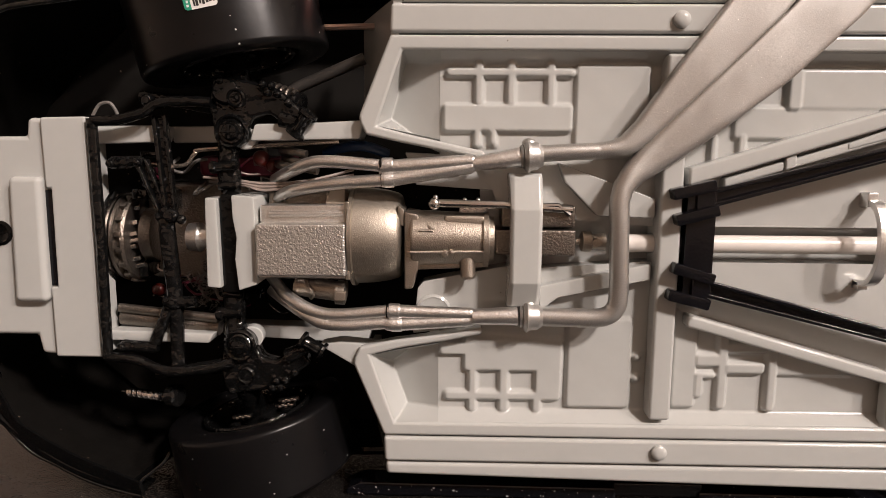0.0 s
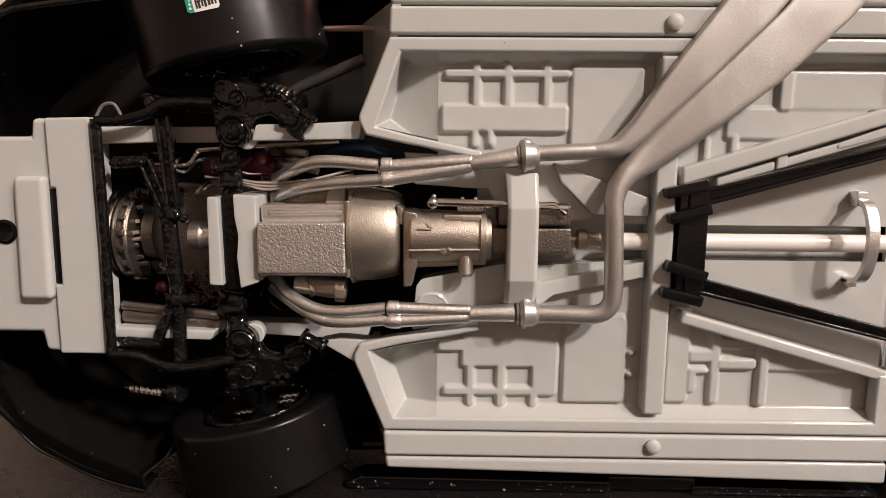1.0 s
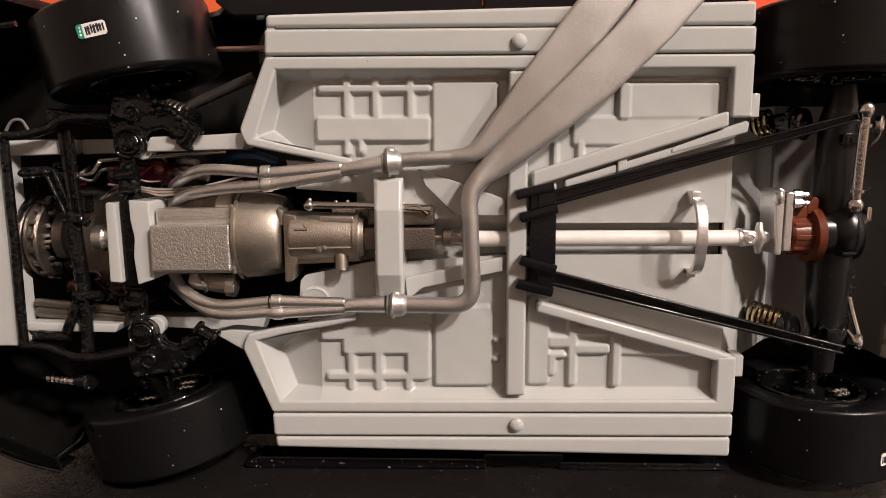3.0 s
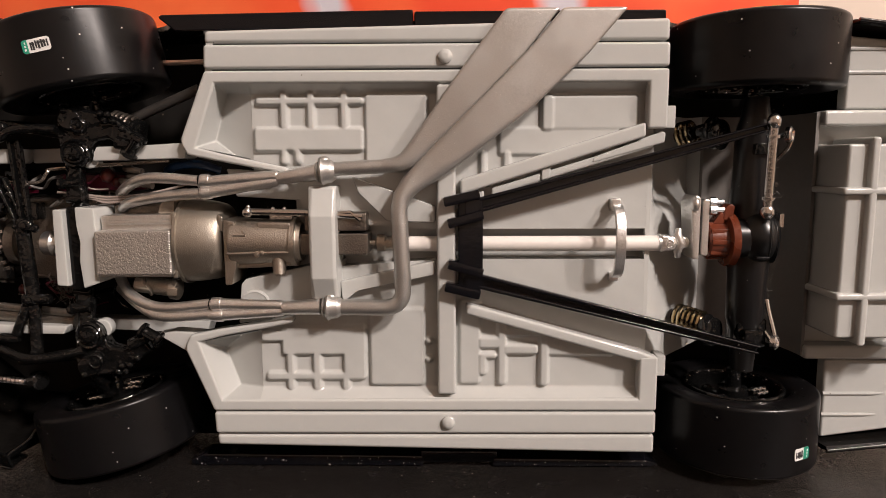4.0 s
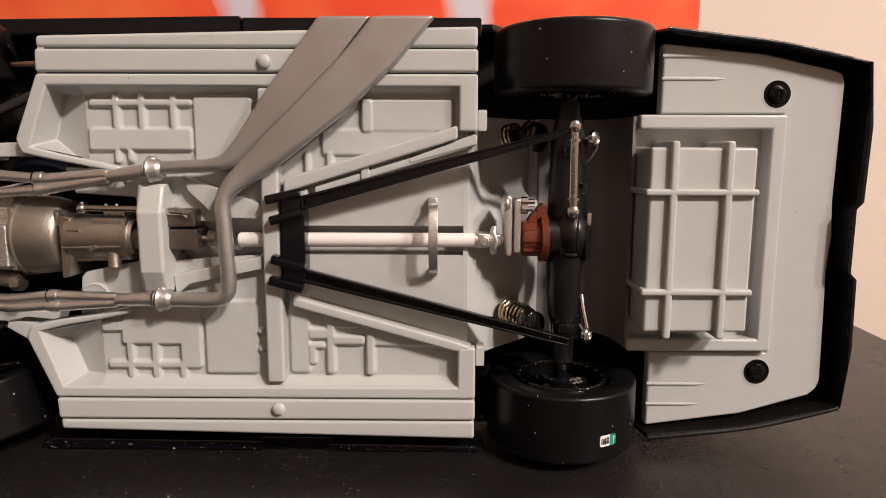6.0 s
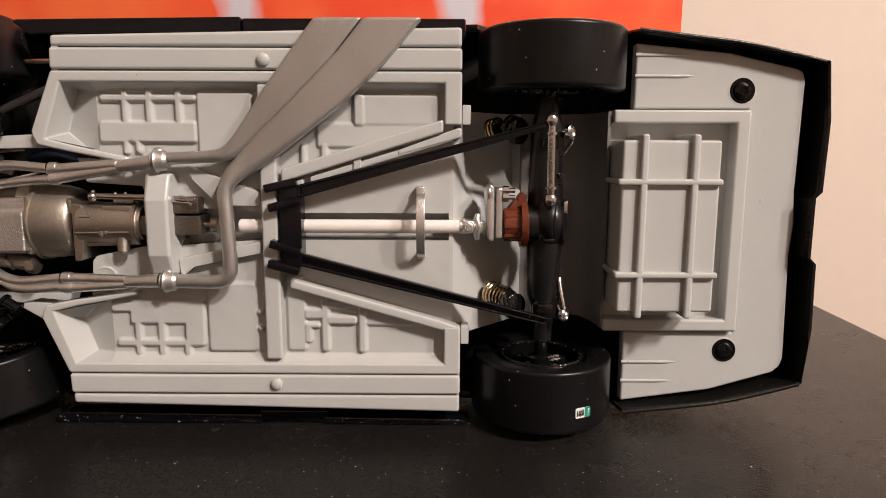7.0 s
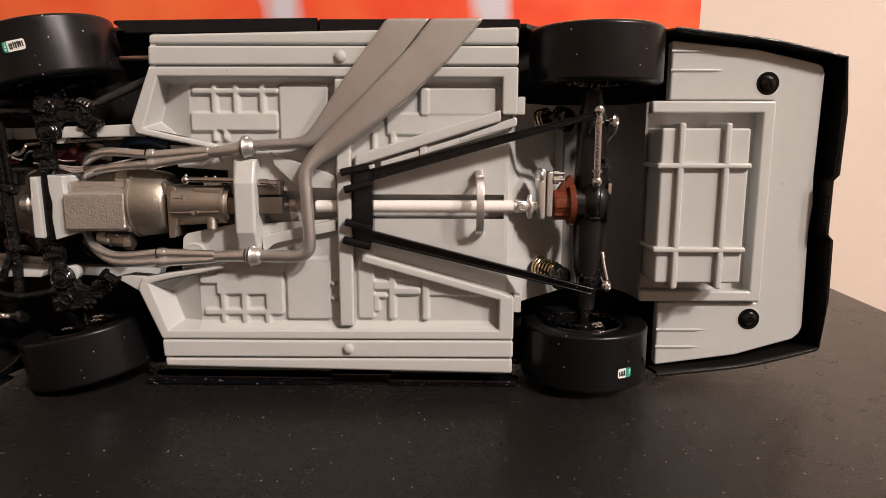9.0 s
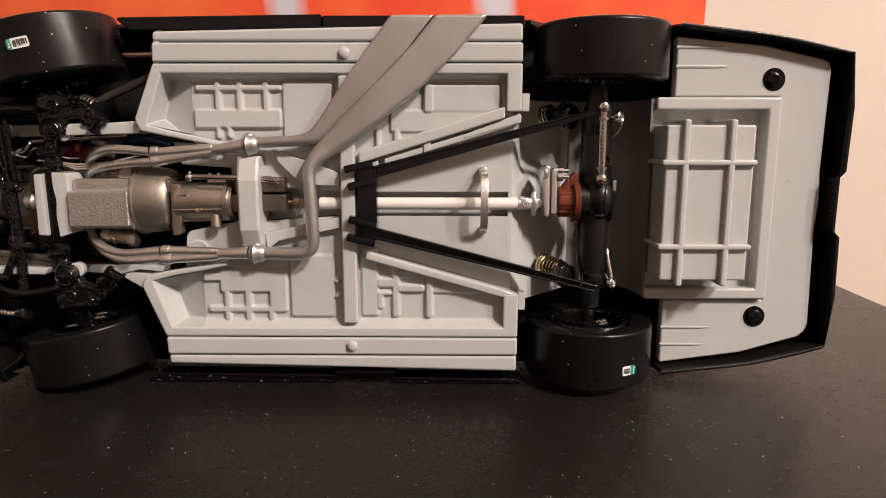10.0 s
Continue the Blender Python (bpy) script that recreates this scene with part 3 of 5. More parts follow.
part("axle_kick_up", smooth_sheet([(42.2, FLOOR), (43.2, FLOOR - 0.1), (43.6, FLOOR - 0.6), (45, -5.4), (46.6, -7.4), (49, -10.4), (52, -13.6), (55, -16.8), (57.6, -19.6), (59.8, -22.2), (62, -24.6)],
                                  (-27.6, -19, -11, 0, 4, 6, 8, 10, 12, 14, 19, 28.2), 0.8,
                                  lambda x, y: 8.0 * max(0.0, min(1.0, (y - 5) / 6)) * max(0.0, min(1.0, (x - 44) / 2.6)) * max(0.0, min(1.0, (62.5 - x) / 3))), GREY, car, "pale grey floor kicked up before the rear axle")
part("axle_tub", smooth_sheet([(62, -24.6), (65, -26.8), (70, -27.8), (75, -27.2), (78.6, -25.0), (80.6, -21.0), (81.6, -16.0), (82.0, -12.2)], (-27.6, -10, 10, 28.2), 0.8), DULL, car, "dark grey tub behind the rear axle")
boot = part("boot_floor", joined(prism([(88.4, 28.8), (117, 28.8), (117, -28.8), (88.4, -28.8), (88.4, -48.1), (112, -44.9), (128.6, -40.0), (130.6, -38.2), (131.3, -36), (130.6, -8), (131.2, 0), (130.6, 8), (131.0, 36), (130.3, 38.2), (128.4, 38.9), (112, 42.6), (88.4, 44.9)][::-1], -16, -13.0, 0.7, 3)), GREY, car, "pale grey boot floor")
part("tank_well_rim", prism([(83.2, 28.6), (117.4, 28.6), (117.4, -28.2), (82.4, -28.2), (82.4, -25.0), (113.8, -25.0), (113.8, 25.2), (83.2, 25.2)][::-1], -16, -11.0, 0.7, 3), GREY, boot)
part("tank_well", prism([(82.2, -26), (115, -26), (115, 26), (82.2, 26)], -20, -15.5, 0), GREY, boot)
for gx1, gy in ((104, 36.9), (102.5, 42.0), (104, -37.1), (102.5, -42.3)):
    part("bead", tube([(88.3, gy, -13.05), (gx1 - 4, gy, -13.05), (gx1, gy, -13.3)], [0.45, 0.45, 0.2], 8), GREY, boot)
for y in (33.4, -33.8):
    part("screw_rim", lathe([(-0.2, 3.7), (0.05, 3.55), (0.10, 3.35), (0.06, 3.1), (-0.2, 3.0)], (115.3, y, -13.0), (0, 0, 1), 32), GREY, boot)
    hole = part("screw_cup", lathe([(-0.5, 3.15), (0.1, 3.15), (0.12, 2.85), (0.04, 2.7), (0.04, 0.1)], (115.3, y, -13.0), (0, 0, 1), 32), BLACK, car, "black recessed screw")
    part("screw_head", joined(lathe([(0.0, 2.2), (0.5, 2.1), (0.8, 1.6), (0.9, 0.9), (0.6, 0.7), (0.6, 0.05)], (115.3, y, -13.0), (0, 0, 1), 24),
                              box(114.5, 116.1, y - 0.2, y + 0.2, -12.6, -12.2, 0.05), box(115.1, 115.5, y - 0.8, y + 0.8, -12.6, -12.21, 0.05)), BLACK, hole)
tank = part("fuel_tank", prism([(83.2, -20.6), (106.6, -20.6), (106.6, 21.0), (83.2, 21.0)], -16, -1.4, 0.7, 3), GREY, car, "pale grey ribbed fuel tank")
for x in (88.2, 100.2):
    part("tank_rib", box(x - 0.9, x + 0.9, -21.9, 22.4, -15, 0.0, 0.6, 3), GREY, tank)
for y in (11.2, -11.2):
    part("tank_rib", box(82.0, 106.9, y - 0.8, y + 0.8, -15, 0.05, 0.6, 3), GREY, tank)

# gearbox cross member and frame horns
mount = bmesh.new()
rows = [[mount.verts.new((x, y, z)) for x, z in ((-29.0 - 0.3 * (z1 < 2), -6), (-29.0 - 0.3 * (z1 < 2), z1 - 0.5), (-28.4, z1), (-24.0, z1), (-23.4, z1 - 0.5), (-23.2, -6))] for y, z1 in ((12.8, 0.4), (12.2, 1.2), (6.6, 3.3), (-6.4, 3.3), (-10.9, 1.2), (-11.4, 0.4))]
for a, b in zip(rows, rows[1:]):
    for k in range(5):
        mount.faces.new((a[k], a[k + 1], b[k + 1], b[k]))
mount.faces.new(rows[0])
mount.faces.new(rows[-1][::-1])
bmesh.ops.recalc_face_normals(mount, faces=mount.faces[:])
bmesh.ops.bevel(mount, geom=[e for e in mount.edges if e.calc_face_angle(0) > 0.15], offset=0.22, segments=2, profile=0.5, affect="EDGES")
part("gearbox_mount", mount, GREY, car, "pale grey faceted cross member", 50)
part("frame_horn", prism([(-20.4, 14.7), (-19.1, 11.2), (-13.1, 5.2), (-2.8, 4.9), (-2.8, 8.4)], -6, -1.2, 0.4), GREY, car)
part("frame_horn", prism([(-23.4, -7.8), (-3.0, -3.3), (-3.0, -6.4), (-19.7, -9.9), (-23.0, -12.6)][::-1], -6, -1.2, 0.4), GREY, car)
part("tunnel_wall", joined(prism([(-46.5, -17.6), (-33, -16), (-23, -13), (-23, -3.4), (-30.7, -4.7), (-36.2, -5.8), (-41.6, -6.9), (-44.6, -7.6), (-45.6, -8.8)], -8, -3.6, 0.3), lathe([(-0.5, 3.5), (0.25, 3.4), (0.5, 3.0), (0.3, 2.6), (0.3, 0.2)], (-42.6, -13.4, -3.6), (0, 0, 1), 20)), GREY, car)
part("tunnel_wall", prism([(-48, 16.4), (-34, 15.6), (-23, 14.0), (-23, 9.4), (-30, 9.4), (-46, 10.4)][::-1], -9, -4.4, 0.3), GREY, car)
part("frame_rail", joined(prism([(-104, 17.4), (-93, 17.7), (-92, 20.9), (-104, 20.6)], -9, -2.4, 0.5), prism([(-92.6, 17.7), (-75.5, 18.1), (-75.5, 21.2), (-92.6, 20.9)], -14, -8.5, 0.5), prism([(-76.0, 18.1), (-56, 18.6), (-55, 22.0), (-66, 21.4), (-75.0, 21.2)], -9, -2.4, 0.5)), GREY, car, "pale grey front frame rail")
part("frame_rail", joined(prism([(-104, -17.4), (-104, -19.4), (-85, -19.8), (-84, -17.8)], -9, -2.4, 0.5), prism([(-85, -17.8), (-85, -20.2), (-56, -21.6), (-55, -18.4)], -14, -9.5, 0.5), prism([(-64.0, -19.4), (-57.0, -23.6), (-53.5, -23.6), (-53.5, -19.2), (-60.0, -18.6)], -5, -1.2, 0.5)), GREY, car, "pale grey front frame rail")

# driveline
gear = part("gearbox", joined(
    lathe([(0, 4.9), (0.5, 5.2), (13.6, 4.7), (14.2, 4.4)], (-46.6, 0.7, -3.4), (1, 0, 0), 36),
    prism([(-47.8, -8.4), (-46.2, -8.2), (-45.6, -5.4), (-45.2, -4.6), (-45.2, 5.4), (-47.8, 5.9)], -9, 0.2, 0.4),
    lathe([(0, 5.3), (1.0, 5.3), (1.1, 4.2), (2.0, 4.1)], (-33.6, 0.7, -3.4), (1, 0, 0), 32),
    lathe([(0, 1.5), (3.4, 1.35), (3.9, 0.9)], (-36.4, -2.6, -1.2), (0.05, -1, 0.15), 18),
    prism([(-46, -5.0), (-33, -4.4), (-33, -3.0), (-46, -3.0)], -7, -1.4, 0.4),
    prism([(-40.6, 3.2), (-33.4, 3.2), (-33.4, 5.2), (-40.6, 5.3)], -6, 0.2, 0.5),
    tube([(-45.2, 4.7, -0.6), (-42.6, 2.6, 1.3)], 0.35, 8), tube([(-45.2, 2.6, 1.3), (-42.6, 2.6, 1.35)], 0.3, 8), tube([(-46.6, -1.3, 1.3), (-32.6, -1.1, 1.1)], 0.3, 8)), BRONZE, car, "bronze-grey cast gearbox")
part("drain_plug", joined(lathe([(0, 0.7), (0.5, 0.7), (0.6, 0.3)], (-40.4, -1.5, 1.0), (0, 0, 1), 6), lathe([(0, 0.5), (0.5, 0.5), (0.6, 0.2)], (-39.3, -1.2, 1.1), (0, 0, 1), 6)), BRONZE, gear)
part("bell_housing", joined(lathe([(0, 9.2), (0.2, 9.6), (0.8, 9.6), (1.0, 9.15), (4.0, 9.0), (6.8, 8.6), (8.6, 8.1), (9.3, 7.6), (9.6, 6.8), (9.7, 4.0)], (-58.0, 0.7, -6.8), (1, 0, 0), 48), prism([(-49.0, 3.6), (-47.8, 3.0), (-47.8, 6.2), (-49.0, 7.0)], -7, -0.2, 0.3), box(-58.4, -57.4, -6.6, 7.6, -8, 1.0, 0.3)), BELL, car, "bronze-grey bell housing")
sump = part("oil_pan", prism([(-74.0, -5.8), (-58.0, -5.7), (-58.0, 3.8), (-74.0, 3.6)], -8, 2.6, 0.45, 3), WRINKLE, car, "wrinkled silver oil pan")
part("pan_rim", joined(prism([(-74.0, 3.4), (-58.2, 3.6), (-58.2, 6.9), (-74.0, 6.7)], -8, -0.6, 0.4), tube([(-72, 5.2, -0.3), (-58.3, 5.4, -0.3)], 0.55, 10), prism([(-74.2, -6.4), (-57.6, -6.4), (-57.6, 7.2), (-58.6, 7.2), (-58.6, -5.9), (-74.2, -5.9)], -8, 0.6, 0.3)), SILVER, sump)
part("dust_cover", prism([(-62.4, 6.9), (-58.7, 6.9), (-58.7, 10.8), (-60.0, 10.5), (-61.2, 9.7), (-62.0, 8.5)], -7, -2.0, 0.3), TAN, sump, "tan curved dust cover")
part("tail_housing", joined(box(-30.5, -17.2, 3.2, 7.2, -6, 0.2, 0.6), box(-31.5, -17.0, -1.9, 2.8, -7, 0.0, 0.5), tube([(-32, 0.5, -2.6), (-29, 0.5, -2.6)], 2.4, 16)), IRON, car, "rough dark cast tail housing")
part("shift_link", joined(tube([(-42.2, 7.4, -0.5), (-30, 7.2, 0.2), (-18, 6.4, 0.6)], 0.75, 10), tube([(-26, 7.0, 0.4), (-20.5, 7.2, 0.7), (-18.4, 5.6, 0.9)], 0.5, 8), ball((-42.4, 7.3, 0.0), 1.1), ball((-42.2, 8.4, 0.0), 0.5), box(-38, -33, 5.6, 7.4, -2, -0.5, 0.3), ball((-37, 8.0, -0.2), 0.45), ball((-34.6, 8.0, -0.2), 0.45)), CHROME, car, "bright shift linkage")
shaft = part("driveshaft", lathe([(0, 1.45), (0.4, 1.65), (53.8, 1.65), (54.2, 1.4)], (-8.7, 0.1, -3.4), (1, 0, 0), 28), CREAM, car, "cream white driveshaft")
part("universal_joint", joined(lathe([(0, 1.0), (0.4, 1.9), (2.0, 1.9), (2.4, 1.4), (4.6, 1.6)], (-15.8, 0.4, -3.2), (1, 0, 0), 20), lathe([(-2.1, 0.8), (2.1, 0.8)], (-13.0, 0.4, -3.2), (0, 0, 1), 14), tube([(-19, 0.4, -3.2), (-15.5, 0.4, -3.2)], 0.7)), BRONZE, shaft)
part("universal_joint", joined(lathe([(0, 1.3), (0.3, 1.75), (0.9, 1.75), (1.1, 1.4)], (44.6, 0.2, -3.3), (1, 0, 0), 20), prism([(45.2, -1.7), (48.2, -1.3), (48.9, 0.2), (48.2, 1.7), (45.2, 2.1)], -4.8, -1.7, 0.5, 3),
                               lathe([(-0.3, 1.15), (0.3, 1.15), (0.42, 0.85), (0.15, 0.7), (0.15, 0.35), (0.5, 0.3), (0.5, 0.05)], (46.9, 0.2, -1.7), (0, 0, 1), 20)), SILVER, shaft, "silver universal joint yoke")
part("cross_yoke", joined(tube([(49.2, 3.2, -2.8), (48.9, 2.0, -2.4), (49.6, 0.2, -2.2), (48.9, -1.6, -2.4), (49.2, -2.8, -2.8)], [0.65, 0.85, 0.95, 0.85, 0.65], 14), prism([(49.0, -1.2), (51.0, -0.8), (51.6, 0.3), (51.0, 1.4), (49.0, 1.8)], -4.4, -2.0, 0.4, 3)), SILVER, shaft)


def ribbon(path, x, width, thick):
    """A flat strip bent along path, a line of (y, z), as wide as width along x."""
    bm = bmesh.new()
    rings = []
    for i, p in enumerate(path):
        q, r = path[max(i - 1, 0)], path[min(i + 1, len(path) - 1)]
        n = Vector((0, -(r[1] - q[1]), r[0] - q[0])).normalized() * thick / 2
        c = Vector((x, p[0], p[1]))
        rings.append([bm.verts.new(c + Vector((k * width / 2, 0, 0)) + n * h) for k, h in ((-1, -1), (1, -1), (1, 1), (-1, 1))])
    for a, b in zip(rings, rings[1:]):
        for k in range(4):
            bm.faces.new((a[k], a[(k + 1) % 4], b[(k + 1) % 4], b[k]))
    bm.faces.new(rings[0][::-1])
    bm.faces.new(rings[-1])
    bmesh.ops.recalc_face_normals(bm, faces=bm.faces[:])
    bmesh.ops.bevel(bm, geom=[e for e in bm.edges if e.calc_face_angle(0) > 0.8], offset=0.15, segments=2, profile=0.5, affect="EDGES")
    return bm


loop_path = [(8.3, -3.6), (8.1, -1.2)] + [(0.8 + 7.2 * math.cos(a), -1.0 + 3.9 * math.sin(a)) for a in (math.pi * k / 16 for k in range(1, 16))] + [(-6.5, -1.2), (-6.7, -3.6)]
part("shaft_loop", joined(ribbon(loop_path, 35.5, 2.0, 1.1), box(34.3, 36.3, 7.2, 9.9, -3.6, -0.9, 0.35), box(34.5, 36.4, -7.9, -6.2, -3.6, -1.6, 0.3)), SILVER, car, "silver safety loop round the driveshaft")

# rear axle
axle = part("axle_housing", joined(lathe([(-29, 2.4), (-26, 2.6), (-20, 3.0), (-17, 4.0), (-8, 4.1), (-5, 4.4), (8, 4.4), (14, 4.1), (24, 3.9), (27, 3.0), (31, 2.4)], (65.9, 0, -6.5), (0, 1, 0)),
                                   ball((66.6, 1.4, -5.5), 6.3, (0.78, 1.0, 1.0), 28), tube([(60.5, 1, -5), (66, 1, -5)], 4.6, 20),
                                   lathe([(0, 5.0), (0.5, 5.4), (1.2, 5.4), (1.6, 4.8)], (67.6, 1.4, -4.6), (1, 0, 0.3), 28), box(64.6, 67.4, -3.0, -2.4, -1.2, 0.4, 0.2)), AXLE, car, "satin black rear axle")
part("differential", joined(lathe([(0, 3.4), (0.4, 3.9), (4.0, 4.1), (4.2, 5.6), (5.6, 5.9), (5.9, 5.0)], (55.4, 0.6, -4.6), (1, 0, 0), 28),
                            *[box(55.6, 60.4, 0.6 + 3.7 * math.cos(a) - 0.5, 0.6 + 3.7 * math.cos(a) + 0.5, -4.6 + 3.7 * math.sin(a) - 0.5, -4.6 + 3.7 * math.sin(a) + 0.5, 0.2) for a in (0.3, 0.95, 1.6, 2.25, 2.9)]), RUST, axle, "red-brown differential nose")
part("flange_lug", joined(prism([(58.4, 5.0), (60.6, 4.6), (61.0, 8.2), (59.8, 8.6), (58.6, 7.4)], -6.0, -2.6, 0.5), prism([(56.2, 4.2), (58.8, 4.0), (59.4, 6.6), (58.0, 6.8)], -5.5, -2.8, 0.4)), RUST, axle)
part("pinion_bracket", joined(prism([(51.6, -3.0), (53.0, -3.2), (53.0, 10.0), (51.8, 10.6), (50.8, 9.0), (51.2, 4)], -7, -0.6, 0.5), box(53.4, 55.0, -2.4, 9.6, -6.5, -1.0, 0.4), ball((51.7, 8.6, -1.2), 1.7, (0.6, 1, 1))), SILVER, axle, "silver caliper bracket")
for yy, zz in ((9.0, -2.0), (7.4, -1.6)):
    part("bolt", joined(lathe([(0, 1.1), (1.4, 1.1), (1.5, 0.6), (3.0, 0.6)], (55.0, yy, zz), (1, 0, 0), 8)), CHROME, axle)
rod = part("link_rod", joined(tube([(65.7, 24.6, 2.0), (66.1, 8.4, 0.6)], 0.95, 12), ball((65.7, 25.4, 2.1), 1.35, (1, 1.3, 1)), ball((66.2, 7.0, 0.4), 1.5, (1, 1.2, 1)),
                              lathe([(0, 1.35), (0.6, 1.35)], (65.8, 22.2, 1.8), (0, 1, 0.1), 14), lathe([(0, 1.35), (0.6, 1.35)], (66.1, 9.6, 0.7), (0, 1, 0.1), 14), tube([(66.2, 7.0, 0.4), (66.4, 5.2, -1.5)], 0.9)), CHROME, axle, "bright link rod")
for y, zz in ((22.9, -1.2), (-21.4, -1.8)):
    part("spring_eye", joined(lathe([(-0.4, 1.6), (0.5, 1.7), (0.8, 1.3), (0.5, 0.9), (0.6, 0.1)], (70.4, y, zz), (0.75, 0, 0.65), 18), tube([(70.2, y, -2), (68.6, y - (0.6 if y > 0 else -3.5), -6)], 0.6)), CHROME, axle)
part("lever_strap", tube(bent([(69.6, -12.6, -4.6), (69.8, -15.2, -3.6), (70.4, -18.6, -2.6), (71.0, -21.6, -2.0)]), [0.5] * 18 + [0.7], 8), CHROME, axle)
part("lever_strap", tube(bent([(69.0, 17.0, -4.6), (70.2, 18.6, -3.4), (71.2, 20.4, -2.6), (71.4, 22.4, -2.0)]), [0.45] * 18 + [0.6], 8), CHROME, axle)
part("vent_plug", joined(lathe([(0, 0.7), (1.4, 0.65), (1.5, 0.3)], (68.4, 12.6, -3.4), (0.4, 0, 0.9), 10), box(67.4, 69.4, 10.4, 10.8, -3.4, -2.9, 0.1)), GRIME, axle)
part("cover_flange", lathe([(0, 5.6), (0.5, 5.9), (1.3, 5.9), (1.7, 5.2)], (69.4, 1.2, -6.0), (1, 0, 0.25), 30), AXLE, axle)
part("cover_tab", box(69.6, 70.6, 3.6, 6.6, -2.4, -1.0, 0.25), CHROME, axle)
for y in (20, -20):
    part("spring_perch", joined(box(63.2, 69.6, y - 3.2, y + 3.2, -10, -3.4, 0.6), box(64.0, 68.0, y - 1.2, y + 1.2, -6, -1.6, 0.4)), GRIME, axle)


def coil(at, way, r, wire, turns, rise):
    way = Vector(way).normalized()
    a, b = way.orthogonal().normalized(), None
    b = way.cross(a)
    n = int(turns * 14)
    return tube([Vector(at) + way * rise * k / n + r * (a * math.cos(2 * math.pi * turns * k / n) + b * math.sin(2 * math.pi * turns * k / n)) for k in range(n + 1)], wire, 6)


for y, dz, turns, cup in ((-19.0, 0.0, 5.5, (58.2, -20.4, -7.4)), (24.6, -3.0, 3.0, (58.2, 23.2, -8.6))):
    spring = part("shock_absorber", joined(tube([(52.6, y * 0.94, -13 + dz), (58.0, y, -6.0 + dz)], 1.6, 14), lathe([(0, 2.6), (1.2, 2.7), (1.6, 1.6)], (57.2, y, -6.6 + dz), (0.6, -0.2 if y > 0 else 0.2, 0.8), 20)), GRIME, car, "black shock absorber with brass coil")
    part("coil_spring", coil((53.0, y * 0.95, -12.0 + dz), (5.0, y * 0.05, 6.0), 2.7, 0.42, turns, 6.4 * turns / 5.5), BRASS, spring)
    part("spring_cup", lathe([(0, 2.9), (0.5, 3.3), (1.6, 3.3), (2.0, 2.7), (2.1, 1.2), (2.6, 1.0)], cup, (0.55, 0, 0.83), 26), GRIME, spring)

# black ladder bars and their bracket
bracket = part("ladder_bar_bracket", joined(box(2.0, 7.2, -9.2, 10.2, -4, 1.0, 0.35), box(3.4, 6.6, -9.0, -4.6, 0.5, 1.7, 0.3), box(3.4, 6.6, 6.0, 10.0, 0.5, 1.7, 0.3)), SATIN, car, "satin black ladder bar bracket")
for x, y, a in ((2.6, 10.2, 13), (3.4, 5.8, 15), (3.4, -4.5, -16), (2.8, -9.2, -14)):
    finger = turned(box(-3.7, 3.9, -1.0, 1.0, -1.4, 1.5, 0.35), pose(x, y, 1.2, 0, 0, a))
    part("bracket_finger", finger, SATIN, bracket)


def bar(p, q, w0, w1, off, half, low, up):
    """A straight bar from p to q that narrows from w0 to w1; off and half are shares of that width."""
    p, q = Vector(p), Vector(q)
    way = (q - p).normalized()
    side = Vector((-way.y, way.x, 0)).normalized()
    bm = bmesh.new()
    rings = [[bm.verts.new(c + side * w * (off + k * half) + Vector((0, 0, h))) for k, h in ((-1, low), (1, low), (1, up), (-1, up))] for c, w in ((p, w0), (q, w1))]
    for i in range(4):
        bm.faces.new((rings[0][i], rings[0][(i + 1) % 4], rings[1][(i + 1) % 4], rings[1][i]))
    bm.faces.new(rings[0][::-1])
    bm.faces.new(rings[1])
    bmesh.ops.recalc_face_normals(bm, faces=bm.faces[:])
    bmesh.ops.bevel(bm, geom=bm.edges[:], offset=0.24, segments=3, profile=0.5, affect="EDGES")
    return bm


for p, q, w1 in (((5.0, 8.3, 0.3), (65.0, 24.4, 1.6), 1.7), ((5.0, -7.1, 0.3), (66.0, -22.4, 0.8), 1.9)):
    web = part("ladder_bar", bar(p, q, 3.2, w1, 0.0, 0.46, -1.6, -0.5), SATIN, car, "satin black ladder bar")
    for off in (0.36, -0.36):
        part("edge_flange", bar(p, q, 3.2, w1, off, 0.13, -1.0, 0.7), SATIN, web)

# exhaust
pipe = part("exhaust_pipe", joined(
    tube([(-35.6, 14.4, 0.6), (-27.4, 15.6, 0.6)], [1.25, 1.75], 18)), SILVER, car, "silver exhaust pipe with clamp")
part("pipe_clamp", joined(lathe([(0, 1.9), (0.3, 2.1), (0.6, 1.8), (0.8, 2.5), (1.3, 2.9), (1.9, 2.5), (3.0, 2.4), (3.4, 2.1), (3.9, 1.75)], (-27.4, 15.7, 0.6), (1, 0.05, 0), 24), ball((-25.9, 18.0, 0.5), 1.05, (1.2, 0.9, 0.9))), MUFFLER, pipe, "dull silver clamp")
part("link_pipe", tube(bent([(-24.6, 16.2, 0.6), (-18, 16.6, 0.8), (-13, 16.8, 0.85)]), 1.45, 20), MUFFLER, pipe)
for a, b, c in (((-68, 13.0, -2.0), (-62.5, 14.6, 0.2), (-52.2, 14.0, 0.6)), ((-68.5, 9.2, -2.6), (-61, 10.6, -0.4), (-52.0, 11.4, 0.6))):
    part("header_tube", tube(bent([(-73, a[1] - 2, -8), a, b, c]), 1.15, 14), SILVER, pipe)
